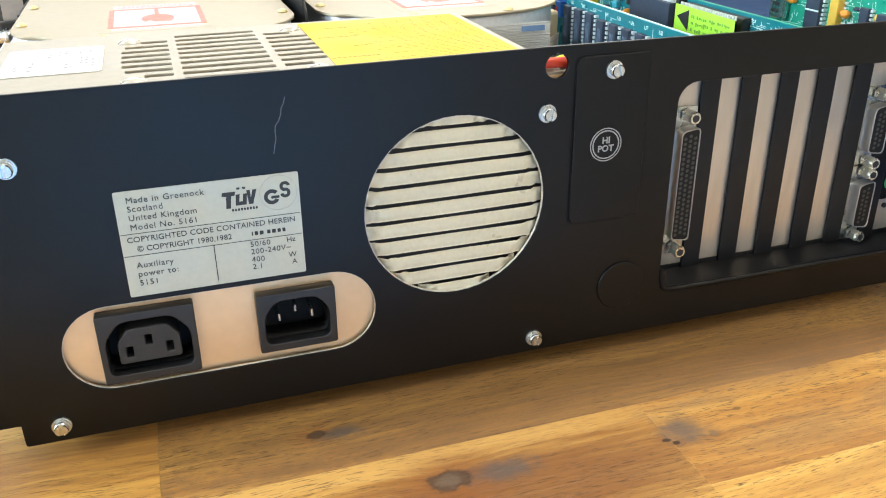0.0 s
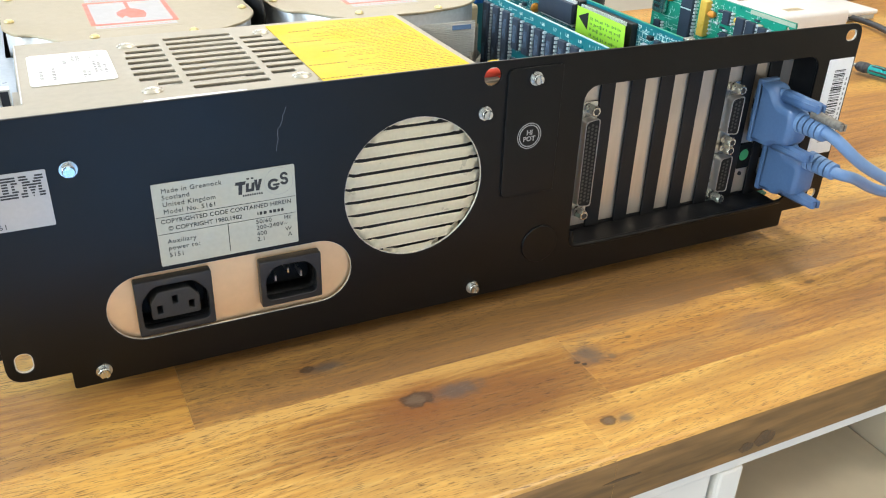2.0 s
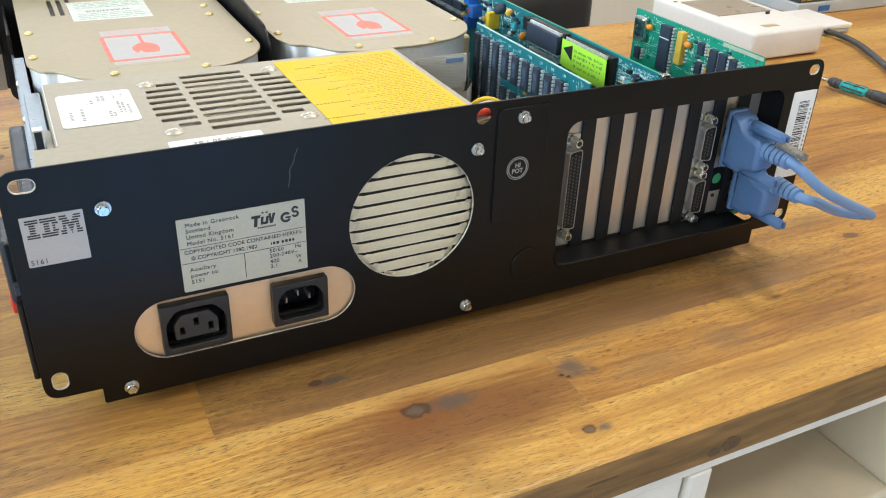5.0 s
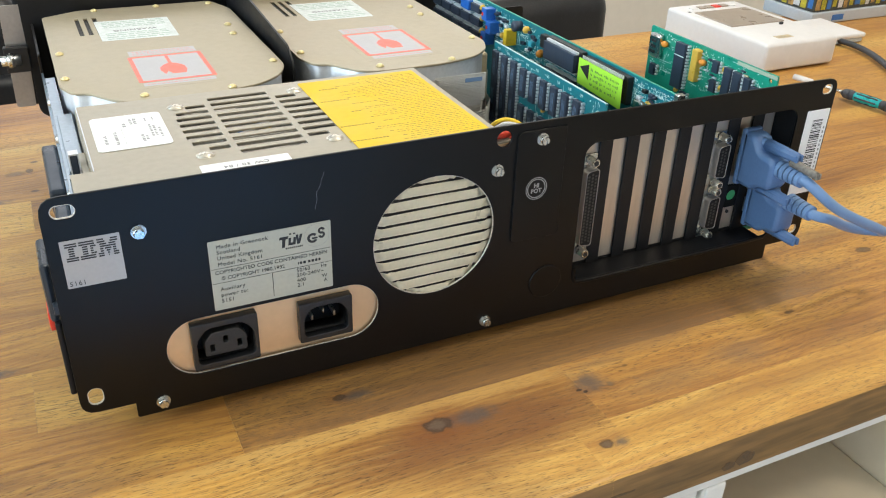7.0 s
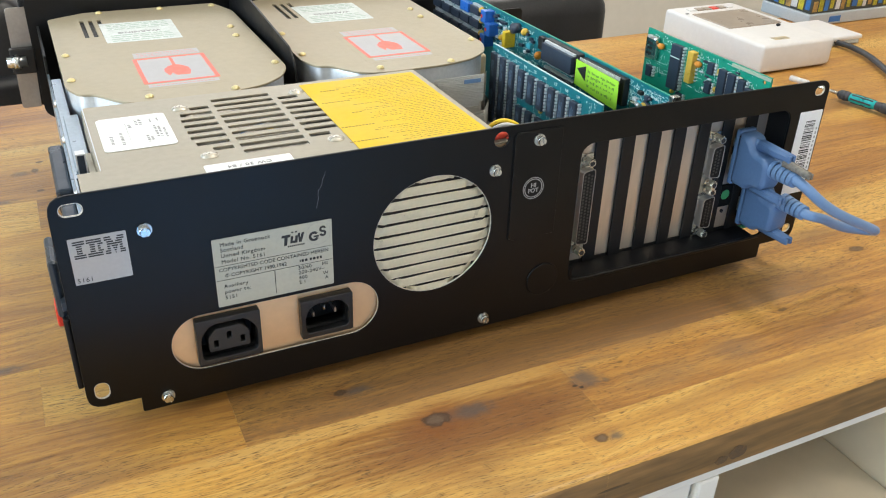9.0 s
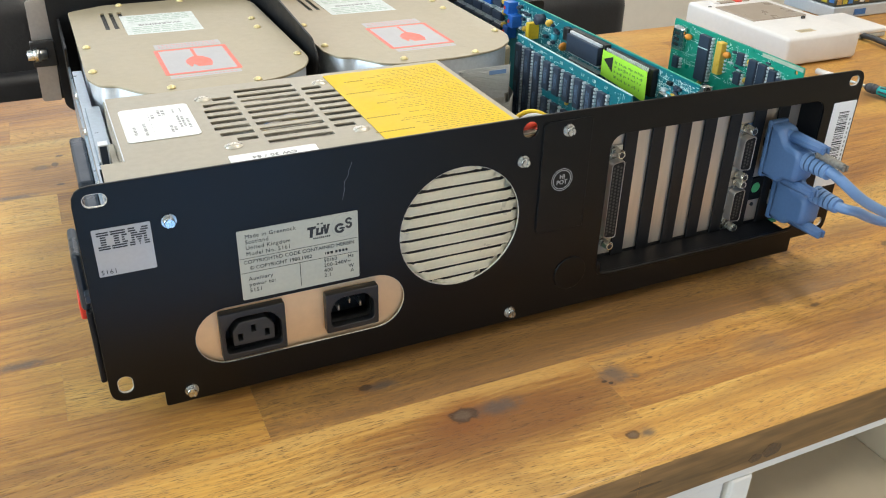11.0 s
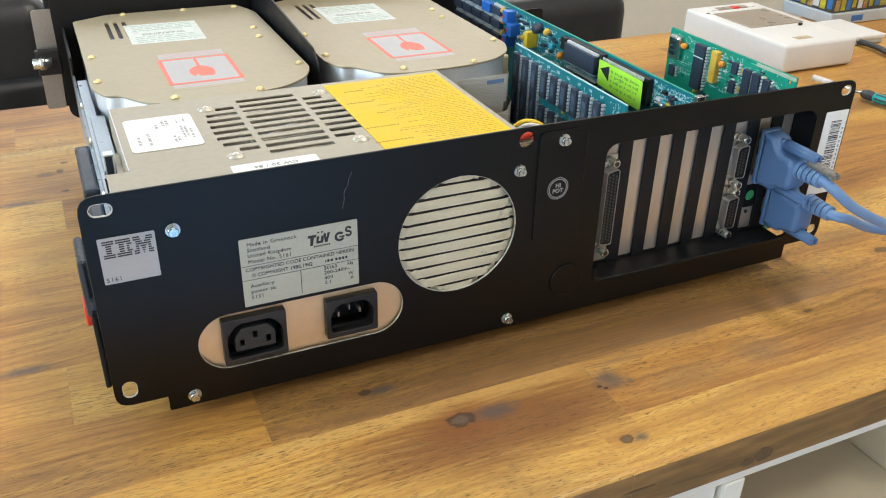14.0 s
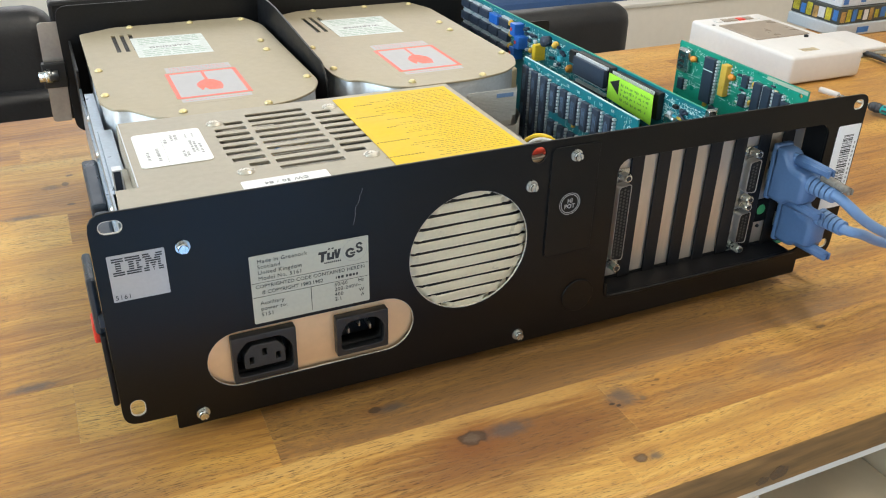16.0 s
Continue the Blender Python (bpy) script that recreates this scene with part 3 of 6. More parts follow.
# ---- the room ----
FLOOR = -0.74
floor = part("floor", boxed(-2.6, 3.2, -1.4, 2.6, FLOOR - 0.06, FLOOR - 0.004), M["grout"])
tagged(floor, "beige tiled floor with dark grout lines", "floor", kind="structure")
# unseen front wall stands close so its opening mirrors in the rear panel
for side, dims in (("wall_north", (-2.6, 3.2, 2.5, 2.6)), ("wall_south", (-2.6, 3.2, -1.5, -1.4)), ("wall_east", (3.2, 3.3, -1.4, 2.5)), ("wall_west", (-2.6, -2.5, -1.4, 2.5))):
    x0, x1, y0, y1 = dims
    bm = bmesh.new()
    if side == "wall_north":
        box(bm, x0, x1, y0, y1, FLOOR, 0.3), box(bm, x0, x1, y0, y1, 1.7, 1.9)
        box(bm, x0, -0.7, y0, y1, 0.3, 1.7), box(bm, 1.9, x1, y0, y1, 0.3, 1.7)
    elif side == "wall_west":
        box(bm, x0, x1, y0, y1, FLOOR, 0.2), box(bm, x0, x1, y0, y1, 1.6, 1.9)
        box(bm, x0, x1, y0, -0.6, 0.2, 1.6), box(bm, x0, x1, 1.6, y1, 0.2, 1.6)
    elif side == "wall_south":
        box(bm, x0, x1, y0, y1, 0.15, 1.9)
        box(bm, x0, -0.18, y0, y1, FLOOR, 0.15), box(bm, 0.62, x1, y0, y1, FLOOR, 0.15)
    else:
        box(bm, x0, x1, y0, y1, FLOOR, 1.9)
    tagged(part(side, bm, M["white_wall"]), "white painted wall", "wall", kind="structure")
tagged(part("ceiling", boxed(-2.6, 3.3, -1.5, 2.6, 1.9, 2.0), M["ceiling"]), "white painted ceiling", "ceiling", kind="structure")
for wname, wb in (("window_1", [(-0.7, -0.65, 2.52, 2.58, 0.3, 1.7), (1.85, 1.9, 2.52, 2.58, 0.3, 1.7), (-0.65, 1.85, 2.52, 2.58, 0.3, 0.35), (-0.65, 1.85, 2.52, 2.58, 1.65, 1.7), (0.57, 0.63, 2.52, 2.58, 0.35, 1.65)]),
                  ("window_2", [(-2.58, -2.52, -0.6, -0.55, 0.2, 1.6), (-2.58, -2.52, 1.55, 1.6, 0.2, 1.6), (-2.58, -2.52, -0.55, 1.55, 0.2, 0.25), (-2.58, -2.52, -0.55, 1.55, 1.55, 1.6), (-2.58, -2.52, 0.47, 0.53, 0.25, 1.55)])):
    win = thing(wname, (wb[0][0], wb[0][2], wb[0][4]), "white framed window", "window", kind="structure")
    for b in wb:
        part("window_frame", boxed(*b, bev=0.004), M["white_lacquer"], win)
# added opening, out of view, that frames the blue front light
door = thing("added_front_opening", (0.1, -1.45, FLOOR), "added white frame round the front blue light, out of view", "door", kind="structure")
for b in ((-0.18, -0.14, -1.48, -1.42, FLOOR, 0.15), (0.58, 0.62, -1.48, -1.42, FLOOR, 0.15), (-0.14, 0.58, -1.48, -1.42, 0.11, 0.15), (-0.14, 0.58, -1.48, -1.42, FLOOR, FLOOR + 0.04)):
    part("door_frame", boxed(*b, bev=0.004), M["white_lacquer"], door)

# floor tiles under the front of the table
tile_mesh = bpy.data.meshes.new("floor_tile")
tb = boxed(-0.298, 0.298, -0.298, 0.298, -0.004, 0.004, bev=0.002, seg=1)
tb.to_mesh(tile_mesh)
tb.free()
tile_mesh.materials.append(M["tile"])
for i in range(-4, 5):
    for j in range(-1, 4):
        part("floor_tile", tile_mesh, M["tile"], floor, at=(0.42 + i * 0.6, -0.12 + j * 0.6, FLOOR))
    part("floor_tile", tile_mesh, M["tile"], floor, m=Matrix.Translation((0.42 + i * 0.6, -1.212, FLOOR)) @ Matrix.Diagonal((1, 0.62, 1, 1)))

# ---- the table ----
TABLE = thing("dining_table", (0, 0, FLOOR), "oiled acacia table with planked top and white legs", "table")
TURNED = Matrix()
THICK, X0, X1 = 0.0275, -1.15, 1.45
rows = [(-0.131, -0.091), (-0.091, -0.0385), (-0.0385, 0.0200), (0.0200, 0.0760), (0.0760, 0.1350), (0.1350, 0.1950), (0.1950, 0.2550), (0.2550, 0.3100), (0.3100, 0.3700), (0.3700, 0.4300), (0.4300, 0.4900), (0.4900, 0.5480)]
cross = [(-0.70, -0.22, 0.251, 0.83, 1.2), (-0.55, -0.10, 0.275, 0.69, 1.1), (-0.62, 0.0855, 0.60, 1.0), (-0.45, -0.0095, 0.52, 0.93), (-0.66, -0.15, 0.37, 0.88), (-0.50, 0.10, 0.64, 1.15), (-0.70, -0.06, 0.57, 0.98), (-0.40, 0.002, 0.45, 0.79), (-0.60, -0.08, 0.66, 1.05), (-0.48, 0.11, 0.58, 0.90), (-0.70, -0.03, 0.73, 1.2), (-0.55, 0.2, 0.62, 1.0)]
for i, ((y0, y1), cs) in enumerate(zip(rows, cross)):
    cuts = [X0, *cs, X1]
    for a, b in zip(cuts, cuts[1:]):
        bm = boxed(a + 0.00004, b - 0.00004, y0 + 0.00003, y1 - 0.00003, -THICK, 0)
        bm.normal_update()
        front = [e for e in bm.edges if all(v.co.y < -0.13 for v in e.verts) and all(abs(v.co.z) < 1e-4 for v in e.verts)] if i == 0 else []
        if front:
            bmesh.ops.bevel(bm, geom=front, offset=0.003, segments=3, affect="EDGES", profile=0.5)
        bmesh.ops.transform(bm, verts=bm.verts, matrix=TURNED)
        # front faces take a darker wood than the plank tops
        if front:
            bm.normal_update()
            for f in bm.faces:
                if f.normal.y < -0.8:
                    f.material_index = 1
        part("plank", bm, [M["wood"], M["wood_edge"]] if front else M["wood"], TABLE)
for x, z, w, h in ((0.342, -0.0195, 0.0065, 0.0050), (0.3305, -0.0215, 0.0045, 0.0030), (0.256, -0.0130, 0.010, 0.0008)):
    part("knot", plate([[(x + w * math.cos(k * 0.5236) * (1 + 0.12 * math.sin(k * 2.3)), z + h * math.sin(k * 0.5236) * (1 + 0.15 * math.cos(k * 1.7))) for k in range(12)]], 0.0003, 0, upright(-0.1312)), M["knot"], TABLE, "dark knot in the front edge")
for x in (X0 + 0.1, X1 - 0.17):
    for y in (-0.07, 0.42):
        bm = boxed(x, x + 0.07, y, y + 0.07, FLOOR + 0.004, -THICK, bev=0.003)
        bmesh.ops.transform(bm, verts=bm.verts, matrix=TURNED)
        part("leg", bm, M["white_lacquer"], TABLE, "white lacquered leg")

# white open cabinet that stands under the front edge of the table
CAB = thing("under_table_cabinet", (0.6, 0.1, FLOOR), "white open cabinet with shaded inside, under the table", "cabinet")
CT = Matrix.Translation((0, -0.131, 0))


def cab(name, b, mat, bev=0.002):
    bm = boxed(*b, bev=bev)
    bmesh.ops.transform(bm, verts=bm.verts, matrix=CT)
    part(name, bm, mat, CAB)


cab("front_rail", (-0.60, 1.3, 0.003, 0.021, -0.0380, -0.0280), M["white_lacquer"])
cab("side_panel", (0.321, 0.337, 0.003, 0.40, FLOOR + 0.004, -0.0382), M["white_lacquer"])
cab("divider", (0.521, 0.537, 0.003, 0.40, FLOOR + 0.004, -0.0382), M["cabinet_inside"])
cab("shelf", (0.3372, 0.5208, 0.004, 0.39, -0.147, -0.131), M["cabinet_inside"])
cab("shelf", (0.5372, 1.28, 0.004, 0.39, -0.147, -0.131), M["cabinet_inside"])
cab("back_panel", (0.3372, 1.28, 0.391, 0.40, FLOOR + 0.004, -0.0382), M["cabinet_inside"])
cab("drawer_front", (-0.58, 0.319, 0.006, 0.022, -0.40, -0.0390), M["white_lacquer"])

# ---- the expansion unit ----
UNIT = thing("expansion_chassis", (0.257, 0.2, 0.0), "open black steel computer expansion chassis standing on the table", "computer chassis")
outline = soften([(0.0140, 0.0195), (0.0400, 0.0190), (0.0400, 0.0095), (0.4700, 0.0100), (0.4700, 0.0205), (0.5000, 0.0205), (0.5005, 0.1400), (0.2500, 0.1420), (0.0145, 0.1410)], [0.008, 0, 0.0015, 0.0015, 0, 0.008, 0.008, 0, 0.009])
holes = [rr(0.0190, 0.0300, 0.1300, 0.1370, 0.0034), rr(0.0182, 0.0258, 0.0240, 0.0345, 0.0036), rr(0.4878, 0.4966, 0.1297, 0.1366, 0.0033), rr(0.4878, 0.4966, 0.0257, 0.0327, 0.0034),
         ring(0.2095, 0.0823, 0.0370, 48), rr(0.0590, 0.1752, 0.0280, 0.0625, 0.0171, 10), ring(0.2500, 0.1345, 0.0048, 20), rr(0.3050, 0.4710, 0.0285, 0.1230, 0.0085)]
PANEL = part("rear_panel", plate([outline, *holes], 0.0016, 0.00025, upright()), M["panel"], UNIT, "black painted rear panel with cut-outs and scratches")
# folded lip round the slot opening
lip = bmesh.new()
box(lip, 0.3120, 0.4640, 0.0005, 0.0195, 0.0265, 0.0280, 0.0004, 1)
part("slot_shelf", lip, M["black"], UNIT)
part("slot_lip", tube([(0.3065, 0.0002, 0.0390), (0.3058, 0.0002, 0.0300), (0.3090, 0.0002, 0.0285), (0.3200, 0.0002, 0.0280), (0.3900, 0.0002, 0.0280), (0.4550, 0.0002, 0.0280), (0.4650, 0.0002, 0.0285)], 0.0014), M["panel"], UNIT)
part("slot_cheek", boxed(0.4712, 0.4726, 0.0018, 0.0195, 0.0290, 0.1240), M["black"], UNIT)
part("slot_ceiling", boxed(0.3050, 0.4700, 0.0020, 0.0195, 0.1245, 0.1260), M["black"], UNIT)
part("slot_cheek", boxed(0.3030, 0.3045, 0.0020, 0.0195, 0.0290, 0.1240), M["black"], UNIT)
for i in range(8):
    x = 0.3290 + 0.0205 * i
    if x < 0.455:
        part("slot_divider", boxed(x - 0.0006, x + 0.0090, 0.0180, 0.0195, 0.0275, 0.1255, bev=0.0003), M["black"], UNIT)
part("slot_floor", boxed(0.3050, 0.4700, 0.0190, 0.0196, 0.0275, 0.0300), M["black"], UNIT)
# base pan and feet
pan = bmesh.new()
box(pan, 0.0405, 0.4700, 0.0030, 0.3950, 0.0090, 0.0105)
part("base_pan", pan, M["black"], UNIT)
for x in (0.075, 0.44):
    for y in (0.03, 0.36):
        part("rubber_foot", rod(bmesh.new(), (x, y, 0.0), (x, y, 0.0091), 0.008, n=20), M["glove"], UNIT)
# left wall has its bluish reflection put into the colour
for name, b in (("side_wall", (0.0285, 0.0300, 0.0020, 0.3950, 0.0300, 0.0980)), ("side_wall", (0.4900, 0.4915, 0.0020, 0.3950, 0.0230, 0.0650))):
    part(name, boxed(*b), M["side_steel"] if b[0] < 0.1 else M["black"], UNIT)
# bare metal showing at the edges of the corner holes
for x0, x1, z0, z1, r in ((0.0190, 0.0300, 0.1300, 0.1370, 0.0034), (0.0182, 0.0258, 0.0240, 0.0345, 0.0036), (0.4878, 0.4966, 0.1297, 0.1366, 0.0033), (0.4878, 0.4966, 0.0257, 0.0327, 0.0034)):
    part("hole_rim", plate([rr(x0 - 0.0001, x1 + 0.0001, z0 - 0.0001, z1 + 0.0001, r), rr(x0 + 0.0004, x1 - 0.0004, z0 + 0.0004, z1 - 0.0004, r - 0.0004)], 0.0010, 0, upright(0.0004)), M["nicked_edge"], UNIT)
# bare cut edges of the fan hole and of the mains opening
part("hole_rim", plate([ring(0.2095, 0.0823, 0.0371, 48), ring(0.2095, 0.0823, 0.0367, 48)], 0.0010, 0, upright(0.0004)), M["nicked_edge"], UNIT)
part("hole_rim", plate([rr(0.0589, 0.1753, 0.0279, 0.0626, 0.0172, 10), rr(0.0592, 0.1750, 0.0282, 0.0623, 0.0169, 10)], 0.0010, 0, upright(0.0004)), M["nicked_edge"], UNIT)
# lugs along the side that hook the lid
part("lid_lug", boxed(0.0190, 0.0285, 0.1250, 0.2000, 0.0720, 0.0880, bev=0.002), M["lug"], UNIT)
part("lid_lug", boxed(0.0200, 0.0285, 0.0550, 0.1180, 0.0720, 0.0880, bev=0.002), M["lug"], UNIT)
part("lid_lug", boxed(0.0095, 0.0140, 0.0080, 0.0380, 0.0720, 0.1040, bev=0.002), M["lug"], UNIT)
part("lid_lug", boxed(0.0120, 0.0165, 0.0030, 0.0120, 0.0790, 0.0840, bev=0.0006), M["lug"], UNIT)
part("lid_lug", boxed(0.0110, 0.0140, 0.0060, 0.0360, 0.0290, 0.0725, bev=0.001), M["black"], UNIT)
part("power_switch", boxed(0.0080, 0.0115, 0.0240, 0.0380, 0.0575, 0.0685, bev=0.0010), M["red"], UNIT, "red power switch paddle")
# front frame
part("front_frame", plate([soften([(0.0315, 0.004), (0.492, 0.004), (0.492, 0.095), (0.398, 0.095), (0.398, 0.1455), (0.022, 0.1455), (0.022, 0.042), (0.0315, 0.036)], [0.002, 0.002, 0.004, 0, 0.004, 0.010, 0.006, 0.004]), rr(0.050, 0.34, 0.03, 0.11, 0.004)], 0.002, 0.0003, upright(0.392)), M["black"], UNIT)
part("front_bezel", boxed(0.018, 0.398, 0.404, 0.424, 0.045, 0.1465, bev=0.003), M["black"], UNIT)
part("frame_flange", plate([soften([(0.372, 0.050), (0.392, 0.050), (0.392, 0.118), (0.300, 0.118), (0.330, 0.090)], [0.01, 0.004, 0.004, 0.004, 0.02])], 0.0016, 0.0002, Matrix.Translation((0.030, 0, 0)) @ pose(0, 0, 0, 90, 0, 90)), M["black"], UNIT)
part("mounting_ear", plate([soften([(0.0050, 0.047), (0.0200, 0.047), (0.0240, 0.132), (0.0070, 0.132)], [0.003, 0, 0, 0.003])], 0.0014, 0.0002, upright(0.398)), M["greystrip"], UNIT, "bare grey steel mounting ear")
part("latch_block", boxed(0.0040, 0.0230, 0.3900, 0.3975, 0.0790, 0.1000, bev=0.001), M["plastic"], UNIT)
bm = bmesh.new()
rod(bm, (0.0010, 0.3890, 0.0900), (0.0160, 0.3890, 0.0900), 0.0042, n=14)
rod(bm, (0.0060, 0.3890, 0.0900), (0.0110, 0.3890, 0.0900), 0.0060, n=6)
part("latch_bolt", smoothed(bm), M["steel"], UNIT, "bright steel latch bolt")
# middle plate between the drives, and the cage rails
part("drive_partition", plate([soften([(0.192, 0.010), (0.392, 0.010), (0.392, 0.146), (0.330, 0.146), (0.205, 0.136), (0.192, 0.126)], [0, 0, 0, 0, 0.004, 0.006])], 0.0016, 0.0002, Matrix.Translation((0.1895, 0, 0)) @ pose(0, 0, 0, 90, 0, 90)), M["black"], UNIT)
bm = bmesh.new()
box(bm, 0.0300, 0.0311, 0.0460, 0.2600, 0.0500, 0.1130)
box(bm, 0.0311, 0.0362, 0.0820, 0.2600, 0.1119, 0.1130)
part("cage_rail", bm, M["side_steel"], UNIT, "bright zinc plated drive cage rail")
bm = bmesh.new()
box(bm, 0.0326, 0.0332, 0.0800, 0.0860, 0.1000, 0.1275), box(bm, 0.0370, 0.0376, 0.0800, 0.0860, 0.1000, 0.1275), box(bm, 0.0332, 0.0370, 0.0800, 0.0860, 0.1267, 0.1275)
channel = part("rail_channel", bm, M["cast"], UNIT, "pale zinc channel end beside the supply")
part("channel_core", boxed(0.0333, 0.0369, 0.0820, 0.0858, 0.1000, 0.1265), M["chip"], channel)
# added plate: the bluish light in the gap is put into its colour
part("cage_plate", boxed(0.0318, 0.0405, 0.0880, 0.1780, 0.0300, 0.1150, bev=0.0006), M["side_steel"], UNIT, "added bluish plate filling the gap beside the supply")
for y, z in ((0.0900, 0.1), (0.1750, 0.1), (0.2450, 0.1)):
    part("rail_screw", DOME, M["steel"], UNIT, m=Matrix.Translation((0.0300, y, z)) @ pose(0, 0, 0, 0, -90, 0))
bp = part("backplane", boxed(0.290, 0.486, 0.030, 0.300, 0.016, 0.0180), M["pcb"], UNIT, "green backplane board")
for i in range(8):
    x = 0.3295 + 0.0205 * i
    part("edge_socket", boxed(x, x + 0.008, 0.060, 0.146, 0.018, 0.030, bev=0.0008), M["plastic"], bp)
for x, z, y in ((0.055, 0.1175, 0), (0.0535, 0.0165, 0), (0.2445, 0.0165, 0), (0.2465, 0.1165, 0), (0.2738, 0.1315, -0.0010)):
    part("screw", SCREW, M["steel"], UNIT, m=Matrix.Translation((x, y, z)) @ FACE @ pose(0, 0, 0, 0, 0, 40 + x * 900))

# fitted cover plate, blanking plug, writing and labels on the rear panel
# near-black sheet draws the shade in the gap round the cover
part("cover_gap", plate([soften([(0.2573, 0.0673), (0.2800, 0.0673), (0.2840, 0.0673), (0.2840, 0.1379), (0.2573, 0.1379)], [0.004, 0, 0.001, 0.001, 0.004])], 0.0002, 0, upright(-0.0002)), M["pit"], UNIT)
HP = part("test_cover", plate([soften([(0.2580, 0.0680), (0.2800, 0.0680), (0.2900, 0.0680), (0.2900, 0.1372), (0.2580, 0.1372)], [0.004, 0, 0.001, 0.001, 0.004])], 0.0011, 0.0003, upright(-0.0010)), M["panel"], UNIT, "black cover plate marked with white letters")
part("badge", plate([ring(0.2725, 0.1012, 0.0070, 40), ring(0.2725, 0.1012, 0.0066, 40)], 0.0001, 0, upright(-0.0012)), M["white_ink"], HP)
part("badge", plate([ring(0.2725, 0.1012, 0.0060, 40), ring(0.2725, 0.1012, 0.0055, 40)], 0.0001, 0, upright(-0.0012)), M["white_ink"], HP)
for body, z in (("HI", 0.1018), ("POT", 0.0984)):
    part("lettering", words(body, 0.0037, Matrix.Translation((0.2725, -0.0012, z)) @ FACE, "CENTER", 1.0, 0.0001), M["white_ink"], HP)
part("blanking_plug", plate([ring(0.2853, 0.0352, 0.0113, 40)], 0.0012, 0.0005, upright(-0.0010)), M["panel"], UNIT, "round black blanking plug")

LAB = part("rating_label", plate([rr(0.0855, 0.1488, 0.0648, 0.1050, 0.0006, 2)], 0.0003, 0, upright(-0.0003)), M["label"], UNIT, "silver rating label with black print")


def say(body, x, z, size, align="LEFT", parent=None, mat="ink", y=-0.0004, space=1.0, bold=0.0):
    part("lettering", words(body, size, Matrix.Translation((x, y, z)) @ FACE, align, space, bold), M[mat], parent)


for body, z in (("Made in Greenock", 0.1005), ("Scotland", 0.0973), ("United Kingdom", 0.0940), ("Model No. 5161", 0.0905)):
    say(body, 0.0893, z, 0.0031, parent=LAB, space=1.12)
say("COPYRIGHTED CODE CONTAINED HEREIN", 0.1170, 0.0859, 0.00295, "CENTER", LAB, space=1.02)
say("\u00a9 COPYRIGHT 1980,1982", 0.0905, 0.0822, 0.00295, parent=LAB)
for x0, x1 in ((0.1302, 0.1307), (0.1313, 0.1325), (0.1331, 0.1345), (0.1358, 0.1370), (0.1376, 0.1390), (0.1396, 0.1408), (0.1414, 0.1425)):
    part("print_bar", plate([rr(x0, x1, 0.0824, 0.0839, 0.0002, 1)], 0.0001, 0, upright(-0.0004)), M["ink"], LAB)
for body, z in (("Auxiliary", 0.0759), ("power to:", 0.0725), ("5151", 0.0690)):
    say(body, 0.0893, z, 0.0031, parent=LAB, space=1.12)
for body, z in (("50/60", 0.0780), ("200-240V~", 0.0750), ("400", 0.0718), ("2.1", 0.0689)):
    say(body, 0.1292, z, 0.0030, parent=LAB, space=1.1)
for body, z in (("Hz", 0.0780), ("W", 0.0718), ("A", 0.0689)):
    say(body, 0.1458, z, 0.0029, "RIGHT", LAB)
for b in ((0.0858, 0.1485, 0.0890, 0.0892), (0.0858, 0.1485, 0.0806, 0.0808), (0.1163, 0.1166, 0.0665, 0.0807)):
    part("rule", plate([rr(*b, 0.00005, 1)], 0.0001, 0, upright(-0.0004)), M["ink"], LAB)
# test marks drawn as plain shapes
for pts in ([(0.1212, 0.0988), (0.1216, 0.1002), (0.1262, 0.1002), (0.1257, 0.0986), (0.1246, 0.0986), (0.1240, 0.0940), (0.1224, 0.0940), (0.1228, 0.0986)],
            [(0.1262, 0.0990), (0.1276, 0.0990), (0.1272, 0.0962), (0.1284, 0.0962), (0.1288, 0.0990), (0.1302, 0.0990), (0.1296, 0.0948), (0.1258, 0.0948)],
            [(0.1300, 0.1002), (0.1313, 0.1002), (0.1314, 0.0972), (0.1322, 0.1002), (0.1336, 0.1002), (0.1320, 0.0948), (0.1305, 0.0948)]):
    part("test_mark", plate([pts], 0.0001, 0, upright(-0.0004)), M["ink"], LAB)
for b in (*((0.1243 + k * 0.00105, 0.1250 + k * 0.00105, 0.0927, 0.0937) for k in range(9)), (0.1266, 0.1278, 0.1008, 0.1016), (0.1286, 0.1298, 0.1008, 0.1016)):
    part("test_mark", plate([rr(*b, 0.0002, 1)], 0.0001, 0, upright(-0.0004)), M["ink"], LAB)


def arc(cx, cz, r0, r1, a0, a1, n=14):
    o = [(cx + r1 * math.cos(radians(a0 + (a1 - a0) * i / n)), cz + r1 * math.sin(radians(a0 + (a1 - a0) * i / n))) for i in range(n + 1)]
    q = [(cx + r0 * math.cos(radians(a1 - (a1 - a0) * i / n)), cz + r0 * math.sin(radians(a1 - (a1 - a0) * i / n))) for i in range(n + 1)]
    return o + q


for loop in (arc(0.1388, 0.0965, 0.0015, 0.0029, 40, 330), rr(0.1385, 0.1415, 0.0958, 0.0968, 0.0002, 1), arc(0.1437, 0.1000, 0.0007, 0.0019, 10, 270), arc(0.1437, 0.0975, 0.0007, 0.0019, -170, 90)):
    part("test_mark", plate([loop], 0.0001, 0, upright(-0.0004)), M["ink"], LAB)
part("test_mark", plate([ring(0.1412, 0.0978, 0.0067, 36), ring(0.1412, 0.0978, 0.0066, 36)], 0.0001, 0, upright(-0.0004)), M["grey_ink"], LAB)

